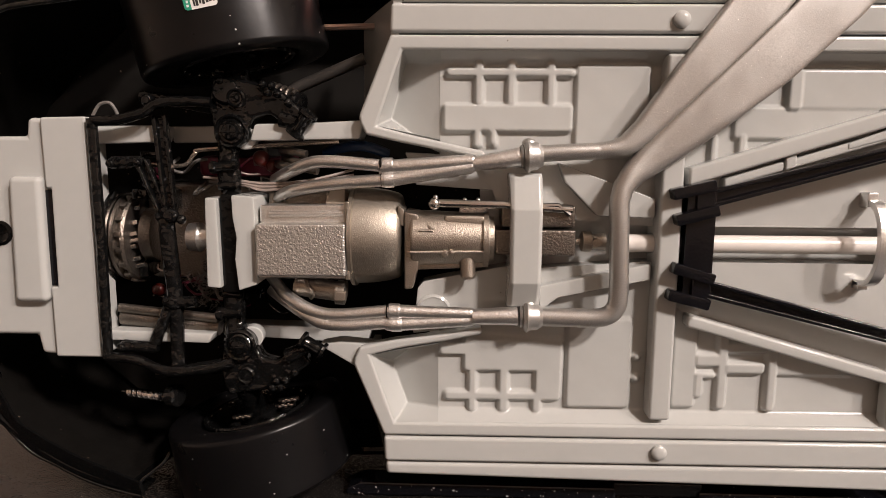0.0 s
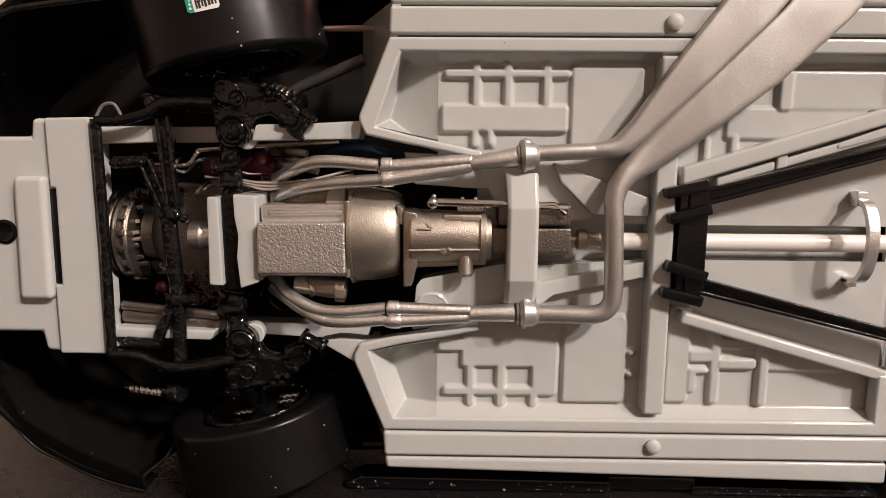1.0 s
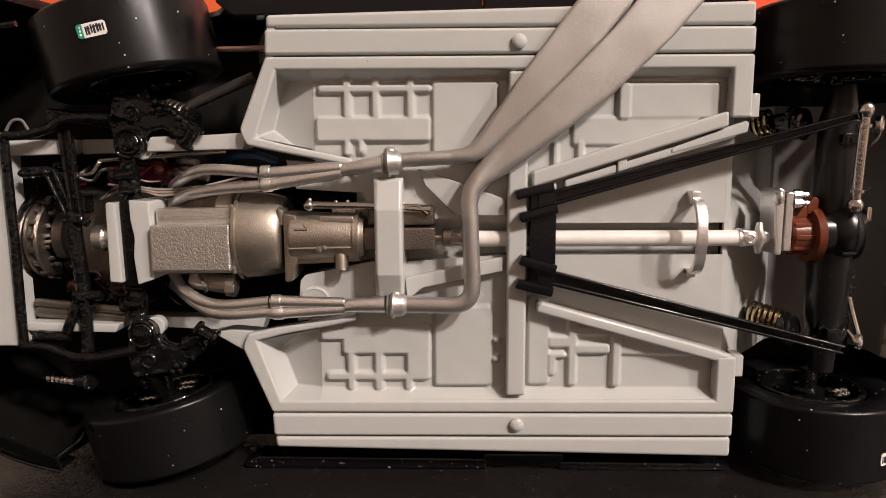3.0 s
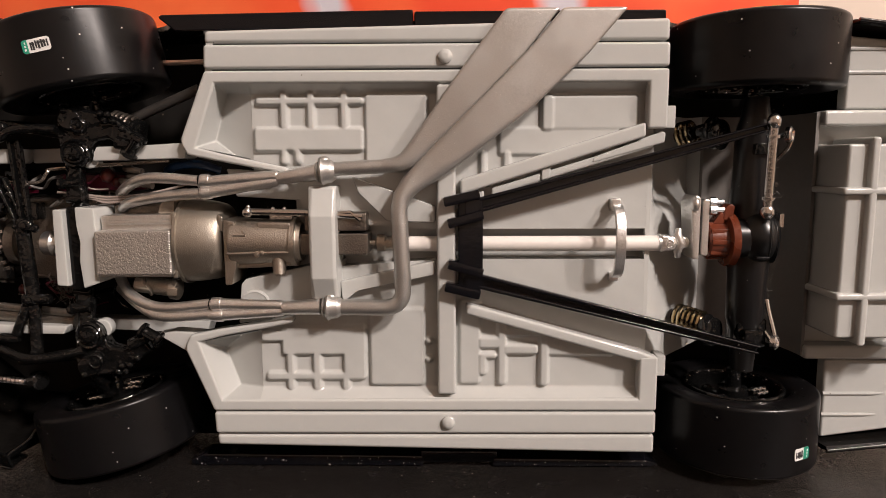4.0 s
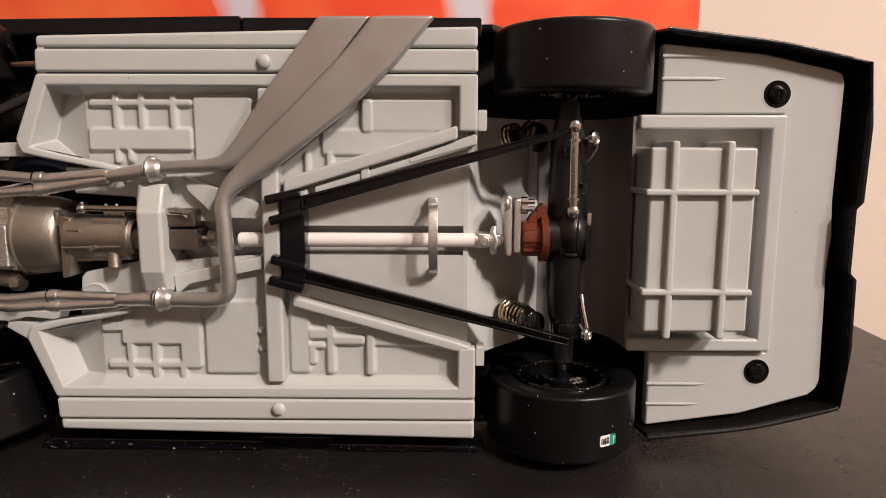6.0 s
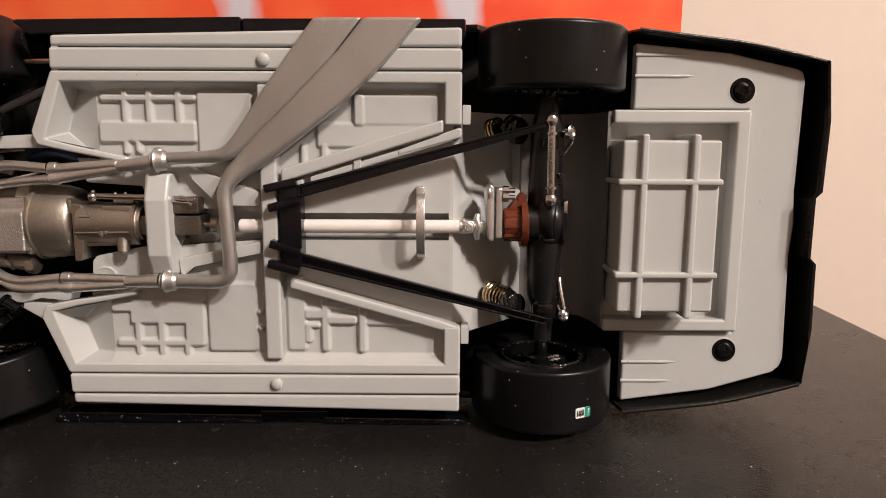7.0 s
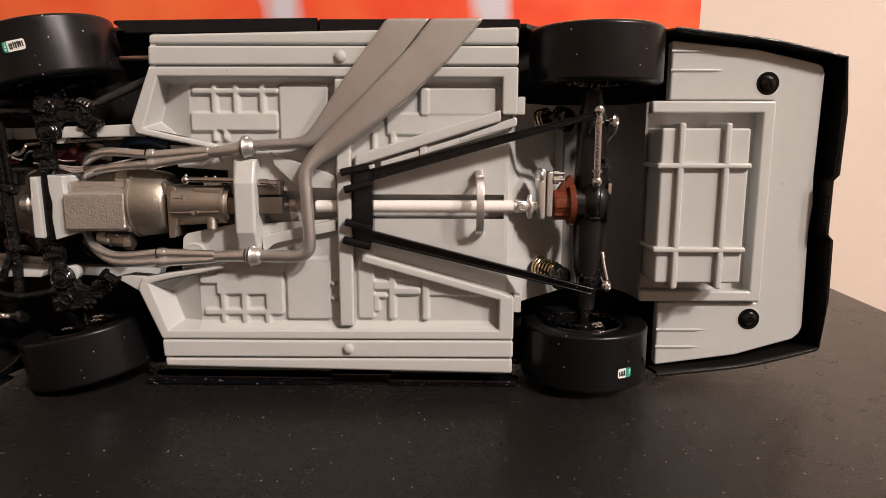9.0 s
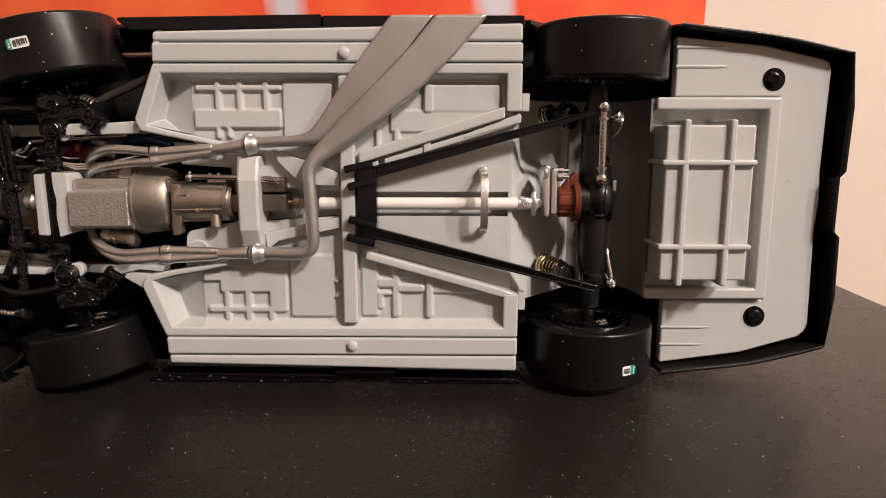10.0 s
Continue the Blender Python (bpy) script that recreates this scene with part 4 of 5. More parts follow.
for ya, yb in ((13.7, 14.9), (11.5, 13.9)):
    part("collector_tube", tube([(-52.0, ya, 0.6), (-51.4, ya, 0.7), (-50.2, ya + 0.05, 0.8), (-36.0, yb, 0.7), (-35.4, yb, 0.6)], [1.2, 1.35, 1.3, 1.2, 0.9], 14), SILVER, pipe)
for cy, cx in ((13.9, -51.6), (11.5, -51.4)):
    part("pipe_collar", lathe([(0, 1.3), (0.2, 1.48), (1.8, 1.45), (2.0, 1.3)], (cx, cy, 0.7), (1, 0.06, 0), 18), SILVER, pipe)
    part("pipe_joint", lathe([(0, 1.2), (0.05, 1.3), (0.4, 1.3), (0.45, 1.2)], (cx - 0.4, cy, 0.68), (1, 0.06, 0), 18), GRIME, pipe)
low = part("exhaust_pipe", joined(
    tube([(-35.4, -13.1, 0.8), (-27.3, -12.8, 0.8)], [1.4, 1.75], 18)), SILVER, car, "silver exhaust pipe with clamp")
part("pipe_clamp", joined(lathe([(0, 1.9), (0.3, 2.1), (0.6, 1.8), (0.8, 2.5), (1.3, 2.9), (1.9, 2.5), (3.2, 2.4), (3.6, 2.1), (4.1, 1.75)], (-26.9, -12.9, 0.8), (1, 0, 0), 24), ball((-25.2, -10.7, 0.9), 1.05, (1.2, 0.9, 0.9))), MUFFLER, low, "dull silver clamp")
part("crossover_pipe", tube(bent([(-23.8, -12.9, 0.8), (-18, -12.9, 1.2), (-12.6, -12.7, 1.8), (-10.2, -11.2, 2.1), (-9.6, -8, 2.3), (-9.9, 0, 2.4), (-10.1, 6.0, 2.4)], 8), 1.7, 20), MUFFLER, low)
for a, b, c in (((-69, -10.6, -1.5), (-62.0, -13.0, 0.5), (-51.0, -12.2, 0.8)), ((-66.5, -13.2, -1.0), (-61, -14.9, 0.6), (-50.6, -14.4, 0.8))):
    part("header_tube", tube(bent([(-74, a[1] + 3, -7), a, b, c]), 1.15, 14), SILVER, low)
for ya, yb in ((-12.2, -12.5), (-14.6, -13.8)):
    part("collector_tube", tube([(-51.0, ya, 0.8), (-50.2, ya, 0.9), (-49.0, ya, 0.9), (-35.8, yb, 0.8), (-35.2, yb, 0.7)], [1.2, 1.35, 1.25, 1.1, 0.9], 14), SILVER, low)


def loft(stations, n=96):
    """A flattened pipe: stations of centre, direction of its width, half width, half thickness and squareness."""
    bm = bmesh.new()
    rings = []
    for (x, y, z), (wx, wy), hw, ht, p in stations:
        wl = math.hypot(wx, wy)
        ring = []
        for k in range(n):
            a = 2 * math.pi * k / n
            c, d = math.cos(a), math.sin(a)
            u = math.copysign(abs(c) ** (2 / p), c) * hw
            w = math.copysign(abs(d) ** (2 / p), d) * ht
            ring.append(bm.verts.new((x + wx / wl * u, y + wy / wl * u, z + w)))
        rings.append(ring)
    for a, b in zip(rings, rings[1:]):
        for k in range(n):
            bm.faces.new((a[k], a[(k + 1) % n], b[(k + 1) % n], b[k]))
    bm.faces.new(rings[0][::-1])
    bm.faces.new(rings[-1])
    bmesh.ops.recalc_face_normals(bm, faces=bm.faces[:])
    return bm


part("side_outlet", loft([((-14, 16.8, 0.8), (0, 1), 1.45, 1.45, 2.0), ((-12, 17.0, 0.9), (-0.2, 1), 1.55, 1.5, 2.0), ((-10.2, 17.2, 0.9), (-0.62, 0.9), 1.9, 1.6, 2.2), ((-8.6, 18.0, 0.8), (-0.85, 0.8), 2.0, 1.7, 2.6),
                          ((-6.0, 20.6, 0.8), (-0.9, 0.75), 2.1, 1.75, 4.0), ((3.25, 31.4, 0.7), (-1, 0.35), 3.55, 1.85, 12.0), ((10.8, 40.0, 0.5), (-1, 0.12), 4.90, 1.95, 12.0), ((16.4, 47.2, 0.4), (-1, 0), 5.40, 2.0, 12.0), ((16.9, 47.65, 0.4), (-1, 0), 5.35, 1.75, 12.0), ((17.1, 47.95, 0.4), (-1, 0), 5.1, 1.2, 6.0)]),
     MUFFLER, car, "flat silver side exhaust outlet")
part("side_outlet", loft([((-10.1, 5.0, 2.4), (1, 0), 1.72, 1.72, 2.0), ((-10.2, 8.0, 2.3), (1, -0.08), 1.74, 1.72, 2.0), ((-9.6, 10.6, 2.1), (1, -0.45), 1.85, 1.72, 2.0), ((-7.8, 13.0, 1.7), (0.85, -0.75), 2.2, 1.7, 2.3),
                          ((-4.6, 15.6, 1.2), (0.8, -0.72), 2.8, 1.75, 2.8), ((1.0, 20.3, 1.1), (0.9, -0.6), 3.6, 1.8, 4.5), ((12.6, 30.2, 0.95), (1, -0.38), 4.80, 1.85, 12.0), ((22.6, 40.0, 0.75), (1, -0.15), 5.70, 1.95, 12.0), ((28.7, 47.2, 0.6), (1, 0), 6.45, 2.0, 12.0), ((29.2, 47.65, 0.6), (1, 0), 6.40, 1.75, 12.0), ((29.4, 47.95, 0.6), (1, 0), 6.1, 1.2, 6.0)]),
     MUFFLER, car, "flat silver side exhaust outlet")


for cy, cx in ((-12.2, -50.6), (-14.6, -50.2)):
    part("pipe_collar", lathe([(0, 1.3), (0.2, 1.46), (1.9, 1.43), (2.1, 1.3)], (cx, cy, 0.8), (1, 0, 0), 18), SILVER, low)
    part("pipe_joint", lathe([(0, 1.2), (0.05, 1.3), (0.4, 1.3), (0.45, 1.2)], (cx - 0.4, cy, 0.8), (1, 0, 0), 18), GRIME, low)


# wheels
def wheel(x, y0, y1, r, steer, inward, sticker_at):
    """A slick racing tyre on a black rim; inward is the sign of y on which the axle enters."""
    hub = new("wheel")
    hub.parent = car
    hub.matrix_basis = Matrix.Translation((x * MM, (y0 + y1) / 2 * MM, AXLE_Z * MM)) @ pose(0, 0, 0, 0, 0, steer)
    tagged(hub, "slick black racing wheel")
    w = (y1 - y0) / 2
    part("tyre", lathe([(-w + 1.6, r * 0.63), (-w + 0.6, r * 0.68), (-w + 0.1, r * 0.78), (-w, r * 0.88), (-w + 0.15, r - 0.7), (-w + 0.5, r - 0.2), (-w + 1.1, r), (w - 1.1, r), (w - 0.5, r - 0.2), (w - 0.15, r - 0.7), (w, r * 0.88), (w - 0.1, r * 0.78), (w - 0.6, r * 0.68), (w - 1.6, r * 0.63), (w - 3.0, r * 0.61), (-w + 3.0, r * 0.61), (-w + 1.6, r * 0.63)], (0, 0, 0), (0, 1, 0), 72, False), RUBBER, hub, "smooth black rubber tyre")
    part("rim", joined(lathe([(-w + 1.6, r * 0.61), (-w + 1.0, r * 0.60), (-w + 1.0, r * 0.56), (0, r * 0.52), (w - 1.0, r * 0.56), (w - 1.0, r * 0.60), (w - 1.6, r * 0.61)], (0, 0, 0), (0, 1, 0), 48, False),
                       lathe([(0, r * 0.53), (1.0, r * 0.53)], (0, -inward * 1.5 - 0.5, 0), (0, 1, 0), 40)), GRIME, hub, "black deep rim")
    part("brake", joined(lathe([(0, r * 0.42), (1.0, r * 0.42)], (0, inward * 1.0, 0), (0, inward, 0), 36), lathe([(0, 3.6), (w - 2.6, 3.4), (w - 2.3, 1.8), (w + 2, 1.6)], (0, inward * 1.0, 0), (0, inward, 0), 20)), GRIME, hub)
    part("rim_lip", tube([(r * 0.595 * math.cos(a), inward * (w - 0.9), r * 0.595 * math.sin(a)) for a in (math.pi * k / 24 for k in range(49))], 0.45, 8), GRIME, hub)
    for k in range(5):
        a = 0.5 + 2 * math.pi * k / 5
        part("spoke", turned(box(2.5, r * 0.54, -0.9, 0.9, -1.3, 1.3, 0.4), Matrix.Translation((0, inward * (w - 5.2), 0)) @ Matrix.Rotation(a, 4, "Y")), GRIME, hub)
        part("wheel_bolt", lathe([(0, 1.3), (1.6, 1.25), (2.0, 0.8), (2.1, 0.2)], (5.6 * math.cos(a + 0.6), inward * (w - 4.0), 5.6 * math.sin(a + 0.6)), (0, inward, 0), 12), GRIME, hub)
    for k in range(18):
        a = 2 * math.pi * k / 18
        part("rim_rivet", ball((r * 0.565 * math.cos(a), inward * (w - 1.1), r * 0.565 * math.sin(a)), 0.32, (1, 1, 1), 8), CHROME, hub)
    if sticker_at:
        ang, sy, size, flip = sticker_at
        c = Matrix.Rotation(ang, 4, "Y") @ Matrix.Translation((0, sy, r + 0.05))
        half, h, q = size / 2, 1.3, 0.35
        corner = [(half, -h + q), (half, h - q), (half - q, h), (-half + q, h), (-half, h - q), (-half, -h + q), (-half + q, -h), (half - q, -h)]
        part("tyre_sticker", turned(prism(corner, -0.12, 0.03, 0), c), WHITE, hub, "white and green tyre sticker with unreadable marks")
        side = c @ pose(0, 0, 0, 0, 0, 180 if flip else 0)
        band = 1.1 if flip else 1.7
        part("sticker_band", turned(prism([(half - band, -h), (half - q, -h), (half + 0.02, -h + q), (half + 0.02, h - q), (half - q, h), (half - band, h)], -0.12, 0.06, 0), side), GREEN, hub)
        dice = random.Random(3)
        mark = -half + 0.35
        while mark < half - band - 0.5:
            ww = dice.choice((0.2, 0.3, 0.55, 0.42))
            low, high = dice.uniform(-1.0, -0.6), dice.uniform(0.55, 1.0)
            part("sticker_mark", turned(box(mark, mark + ww, low, high, -0.05, 0.07, 0), side), INK, hub)
            if ww > 0.3:
                part("sticker_mark", turned(box(mark - 0.12, mark + ww + 0.14, low + 0.3, low + 0.55, -0.05, 0.072, 0), side), INK, hub)
            mark += ww + dice.choice((0.1, 0.14, 0.2))
        for k in range(3):
            part("band_mark", turned(box(half - 0.75, half - 0.55 + 0.1 * k, -0.9 + 0.65 * k, -0.5 + 0.65 * k, -0.05, 0.085, 0), side), WHITE, hub)
    return hub


upper_rear = wheel(REAR_X, 32.6, 47.4, 18.0, 0, -1, None)
for k in range(7):
    a = math.pi * (0.30 + 0.40 * k / 6)
    if k != 3:
        part("sidewall_mark", turned(box(15.4, 16.9, -0.3, 0.1, -1.0, 1.0, 0.05), Matrix.Translation((0, 7.3, 0)) @ Matrix.Rotation(-a, 4, "Y")), YELLOW, upper_rear, "yellow raised sidewall mark")
wheel(REAR_X - 0.6, -49.6, -33.6, 18.0, 0, 1, (0.47, -2.6, 4.4, False))
wheel(FRONT_X, 32.0, 47.2, 17.6, 13, -1, (0.085, 0.8, 5.4, True))
wheel(FRONT_X + 4.0, -49.6, -35.2, 17.6, 11, 1, None)

# nose: radiator support, sway bar, engine cross member
nose = part("radiator_support", joined(prism([(-126, 18.6), (-126, -18.0), (-116.6, -18.0), (-116.0, -21.6), (-112.8, -21.8), (-111.4, 21.9), (-115.2, 22.0), (-115.6, 18.7)], -6, -0.6, 0.9, 4),
                                       prism([(-112.4, 22.0), (-104.2, 22.2), (-104.0, -21.9), (-112.8, -21.9), (-112.8, -8.6), (-111.5, -8.6), (-111.3, 9.4), (-112.3, 9.4)], -6, 0.3, 0.9, 4)), GREY, car, "pale grey radiator support panel")
part("raised_pad", prism([(-118.6, 11.6), (-119.2, -11.4), (-113.0, -11.4), (-112.7, 11.6)], -3, 1.2, 1.1, 4), GREY, nose)
part("slot", box(-112.9, -111.35, -8.4, 9.2, -3, -0.4, 0.05), SATIN, nose, "dark slot")
part("screw_head", joined(lathe([(-0.4, 2.3), (0.1, 2.3), (0.4, 1.8), (0.0, 0.9), (0.0, 0.05)], (-121.8, 1.2, -0.5), (0, 0, 1), 24), box(-122.6, -121.0, 1.0, 1.4, -0.7, -0.3, 0)), BLACK, nose)
part("sway_bar", joined(tube(bent([(-82, 24.8, -0.6), (-87, 24.9, 0.0), (-91.4, 24.4, 0.2), (-93.6, 22.9, 0.3), (-98.4, 21.6, 0.4), (-102.8, 21.4, 0.6)]), 0.95, 12), tube([(-102.8, 21.8, 0.6), (-102.6, 0, 0.6), (-102.8, -21.8, 0.6)], 0.95, 12),
                        tube(bent([(-102.8, -21.6, 0.6), (-97.6, -22.2, 0.4), (-92.2, -24.3, 0.2), (-85, -24.0, 0.0), (-80, -22.8, -0.8)]), 0.95, 12)), OILY, car, "gloss black sway bar")
part("engine_mount", prism([(-83.4, 8.1), (-83.6, -8.2), (-81.0, -8.4), (-81.4, 8.0)], -9, 0.9, 0.4), GREY, car, "pale grey engine cross member")
part("engine_mount", prism([(-78.6, 8.6), (-78.5, 4.5), (-77.9, 1.0), (-78.3, -3.0), (-77.8, -8.8), (-74.3, -7.6), (-74.5, 8.2), (-75.2, 8.4)], -9, 1.0, 0.4), GREY, car, "pale grey engine cross member")
part("mount_strap", box(-81.2, -78.0, -9.4, 8.6, -9, -0.4, 0.4), BLACK, car)
part("crank_hub", joined(lathe([(0, 2.6), (2.0, 2.8), (2.6, 2.2), (4.0, 2.0)], (-88.2, 0.4, -4.0), (1, 0, 0), 24)), SILVER, car, "silver crank hub")


def control_arm(s):
    """Front suspension of one side."""
    outline = [(-83.0, 24.5), (-82.0, 29.4), (-79.1, 29.3), (-75.5, 28.8), (-70.6, 27.4), (-67.2, 24.4), (-65.6, 23.4), (-67.0, 20.4), (-69.2, 20.8), (-72.1, 23.0), (-75.0, 22.2), (-76.4, 19.0), (-82.1, 19.0)]
    arm = part("control_arm", joined(
        prism([(x, y * s) for x, y in outline][::-s], -5.0, -2.0, 0.7, 3),
        tube([(-80.2, 8.0 * s, -4.4), (-80.3, 12 * s, -3.8), (-80.2, 16 * s, -3.6), (-79.6, 19 * s, -3.4)], [1.7, 2.2, 1.8, 2.6], 14),
        tube([(-82.4, 13.4 * s, -1.8), (-78.2, 13.6 * s, -1.6)], 0.9, 10), tube([(-81.8, 10.0 * s, -2.4), (-78.4, 10.2 * s, -2.4)], 0.8, 10),
        tube([(-79, 27 * s, -4.0), (-79, 35 * s, -8)], [2.4, 1.8], 12),
        tube([(-80, 24 * s, -4), (-88, 25 * s, -3), (-95.5, 26 * s, -3)], [1.6, 1.3, 1.0], 10)), OILY, car, "oily black front control arm")
    at, way = ((-66.1, 21.2, -1.2), (0.6, 0.8, 0.1)) if s > 0 else ((-65.0, -19.6, -1.2), (0.88, -0.47, 0.1))
    part("rod_end", joined(lathe([(-2.6, 1.0), (-2.5, 1.75), (-1.9, 1.85), (-1.6, 1.25), (1.6, 1.25), (1.9, 1.85), (2.5, 1.75), (2.6, 1.0)], at, way, 20), tube([(-70.0, 22.0 * s, -2.4), (at[0] - 0.4, at[1], -1.8)], [1.5, 1.1], 12),
                           tube([(at[0] - 1.4 * way[0], at[1] - 1.4 * way[1], 0.3), (at[0] + 1.4 * way[0], at[1] + 1.4 * way[1], 0.5)], 0.35, 8)), OILY, arm, "oily black spool-shaped rod end")
    part("ball_joint", joined(lathe([(-2.0, 3.0), (0.0, 3.1), (0.5, 2.7), (0.2, 2.3), (0.5, 2.0), (0.5, 1.6), (1.2, 1.3), (1.4, 0.4)], (-78.8, 19.7 * s, -1.2), (0, 0, 1), 28), box(-80.0, -77.6, 19.7 * s - 0.25, 19.7 * s + 0.25, -0.4, 0.35, 0.08), box(-79.05, -78.55, 19.7 * s - 1.2, 19.7 * s + 1.2, -0.4, 0.34, 0.08)), OILY, arm)
    part("joint_boot", lathe([(0, 2.2), (0.4, 2.5), (1.0, 2.3), (1.3, 1.9)], (-79.8, 26.8 * s, -2.6), (0.1, 0.1 * s, 1), 22), OILY, arm)
    part("clamp_bolt", joined(lathe([(-2.6, 0.9), (-2.2, 1.2), (-1.6, 1.2), (-1.4, 0.7), (1.6, 0.7), (1.8, 1.1), (2.4, 1.1), (2.6, 0.6)], (-80.4, 13.6 * s, -1.6), (1, 0.12, 0), 12)), OILY, arm)
    part("joint_bolt", joined(lathe([(-1.6, 1.7), (0.3, 1.7), (0.6, 1.4), (0.3, 1.1), (0.3, 0.8), (0.7, 0.6), (0.75, 0.1)], (-77.8, 25.6 * s, -1.6), (0, 0, 1), 24), lathe([(-1.6, 2.5), (-0.3, 2.4), (0.0, 1.9)], (-77.8, 25.6 * s, -1.8), (0, 0, 1), 22)), OILY, arm)
    for px, py in ((-80.6, 28.6), (-73.0, 28.0), (-71.4, 27.8), (-72.2, 26.6), (-70.4, 26.4), (-68.6, 24.9)):
        part("stud", joined(ball((px, py * s, -1.6), 0.75, (1, 1, 0.9), 12)), OILY, arm)
    part("bush", lathe([(-1.2, 2.1), (1.0, 2.1), (1.2, 1.9)], (-77.2, 18.7 * s, -4.6), (0.1, 0, 1), 24), GREY, arm)
    if s > 0:
        part("spring_seat", lathe([(0, 2.4), (2.0, 2.5), (2.4, 1.8)], (-69.6, 25.2, -8.6), (0.9, -0.3, 0.1), 24), OILY, arm)
        part("coil_spring", coil((-74.6, 26.8, -8.8), (0.9, -0.3, 0.1), 2.6, 0.36, 5, 5.6), IRON, arm)
    return arm


control_arm(1)
control_arm(-1)
link = part("steering_link", joined(tube([(-91.8, 6.0, -1.8), (-90.6, -12.0, -1.8)], 1.5, 14), tube([(-92.4, -11.4, -1.2), (-86.6, -11.4, -1.2)], 1.1, 10)), OILY, car, "oily black steering linkage")


def channel_arm(p, q, w0, w1):
    """A flat arm with raised edges."""
    return joined(bar(p, q, w0, w1, 0.0, 0.42, -1.2, -0.2), *[bar(p, q, w0, w1, o, 0.15, -1.0, 0.5) for o in (-0.37, 0.37)])


part("idler_arm", channel_arm((-91.8, 22.6, -1.6), (-90.6, 5.0, -1.4), 2.6, 2.2), OILY, link)
part("pitman_arm", joined(channel_arm((-95.6, 14.4, -1.8), (-92.0, 5.6, -1.5), 2.4, 2.0), tube([(-101.6, 13.9, -2.4), (-101.0, 14.0, -2.2), (-96.0, 14.3, -2.0), (-95.2, 14.0, -2.0)], [0.8, 1.25, 1.1, 1.0], 12)), OILY, link)
part("tie_rod", joined(tube([(-91.6, -12, -1.6), (-94.8, -19.4, -1.4)], 1.1, 12), tube([(-101.2, -20.0, -1.2), (-100.6, -20.0, -1.2), (-94.9, -20.3, -1.2), (-94.2, -20.3, -1.2)], [0.7, 1.2, 1.05, 0.8], 12)), OILY, link)
part("drag_arm", tube([(-90.6, -11, -2.0), (-90.8, -23.6, -1.8)], 1.3, 12), OILY, link)
for at, r in (((-90.4, 4.6, -1.2), 1.5), ((-92.4, 4.4, -1.0), 0.9), ((-88.4, 3.9, -0.9), 0.9), ((-90.6, -11.6, -1.0), 1.4), ((-87.2, -11.4, -1.0), 0.9), ((-93.0, 25.0, -0.4), 1.3), ((-96.0, 14.2, -1.0), 0.8), ((-101.0, 13.9, -1.2), 0.8), ((-100.6, -20.0, -0.2), 0.8), ((-90.8, -23.4, -0.6), 0.9)):
    part("ball_stud", joined(ball(at, r, (1, 1, 0.8), 16), lathe([(0, r * 0.55), (r * 0.5, r * 0.5), (r * 0.6, r * 0.2)], (at[0], at[1], at[2] + r * 0.6), (0.1, 0.1, 1), 10)), OILY, link)
part("brake_line", joined(tube(bent([(-96, 13.8, -4), (-89, 13.6, -4), (-86.6, 15.8, -4), (-84, 16.6, -4), (-60, 18.2, -4)]), 0.38, 8)), TINNED, car, "thin tinned brake line")
part("tow_loop", tube(bent([(-104, 22.4, -2), (-102.6, 24.4, -2), (-100.6, 24.6, -2), (-99.6, 22.6, -2.4)]), 0.3, 8), DULL, car)

# engine bay seen past the suspension
engine = part("engine_block", joined(box(-100, -74, -9, 10, -26, -12, 1.0), box(-74, -58, -8, 9, -20, -6, 0.8)), IRON, car, "dark engine block")
part("crank_pulley", joined(lathe([(0, 8.6), (0.8, 8.8), (1.2, 8.0), (1.8, 8.0), (2.2, 8.7), (2.8, 8.4), (2.9, 3.0), (3.6, 2.6)], (-103.0, -0.6, -11.0), (1, 0, 0), 36), *[turned(box(-0.6, 0.6, 7.6, 9.0, -0.5, 0.5, 0.15), pose(-101.2, -0.6, -11.0, 20 * k)) for k in range(18)]), IRON, engine, "dull silver toothed crank pulley")
part("belt_rim", lathe([(0, 8.2), (0.2, 9.2), (1.0, 9.6), (1.4, 9.3), (1.9, 8.2), (2.0, 7.0), (1.6, 6.4)], (-105.2, -0.2, -10.6), (1, 0, 0), 48, False), CHROME, engine)
for k, (by, bz, bl) in enumerate(((2.6, -6.4, 3.2), (0.6, -5.4, 1.6), (-0.6, -5.2, 1.4), (-1.8, -5.4, 1.5), (-4.2, -6.2, 2.6), (-5.6, -7.0, 2.2), (5.4, -7.6, 1.6))):
    part("fan_blade", turned(box(-0.9, 0.9, -0.42, 0.42, -bl, 0.4, 0.15), pose(-100.2 + 0.3 * (k % 3), by, bz, -8 + 5 * k, 12, 10)), CHROME, engine)
part("fan_belt", lathe([(0, 5.2), (2.2, 5.2), (2.3, 4.6)], (-98.6, 0, -10.0), (1, 0, 0), 28), IRON, engine)
part("valve_cover", box(-88, -70, 11.4, 15.4, -18, -8.5, 1.2), MAGENTA, engine, "magenta rocker cover")
for cx, cy, cz, cr in ((-75.4, 15.0, -7.5, 1.6), (-96.6, -10.6, -8, 1.3), (-73.5, 13.6, -8.0, 1.3)):
    part("spark_cap", ball((cx, cy, cz), cr, (1, 1, 1), 14), RED, engine)
part("hose", tube(bent([(-64, 16.0, -12), (-61, 17, -10), (-56, 17.4, -9.5), (-52, 16.0, -12)]), 1.0, 10), BLUE, engine, "blue hose")
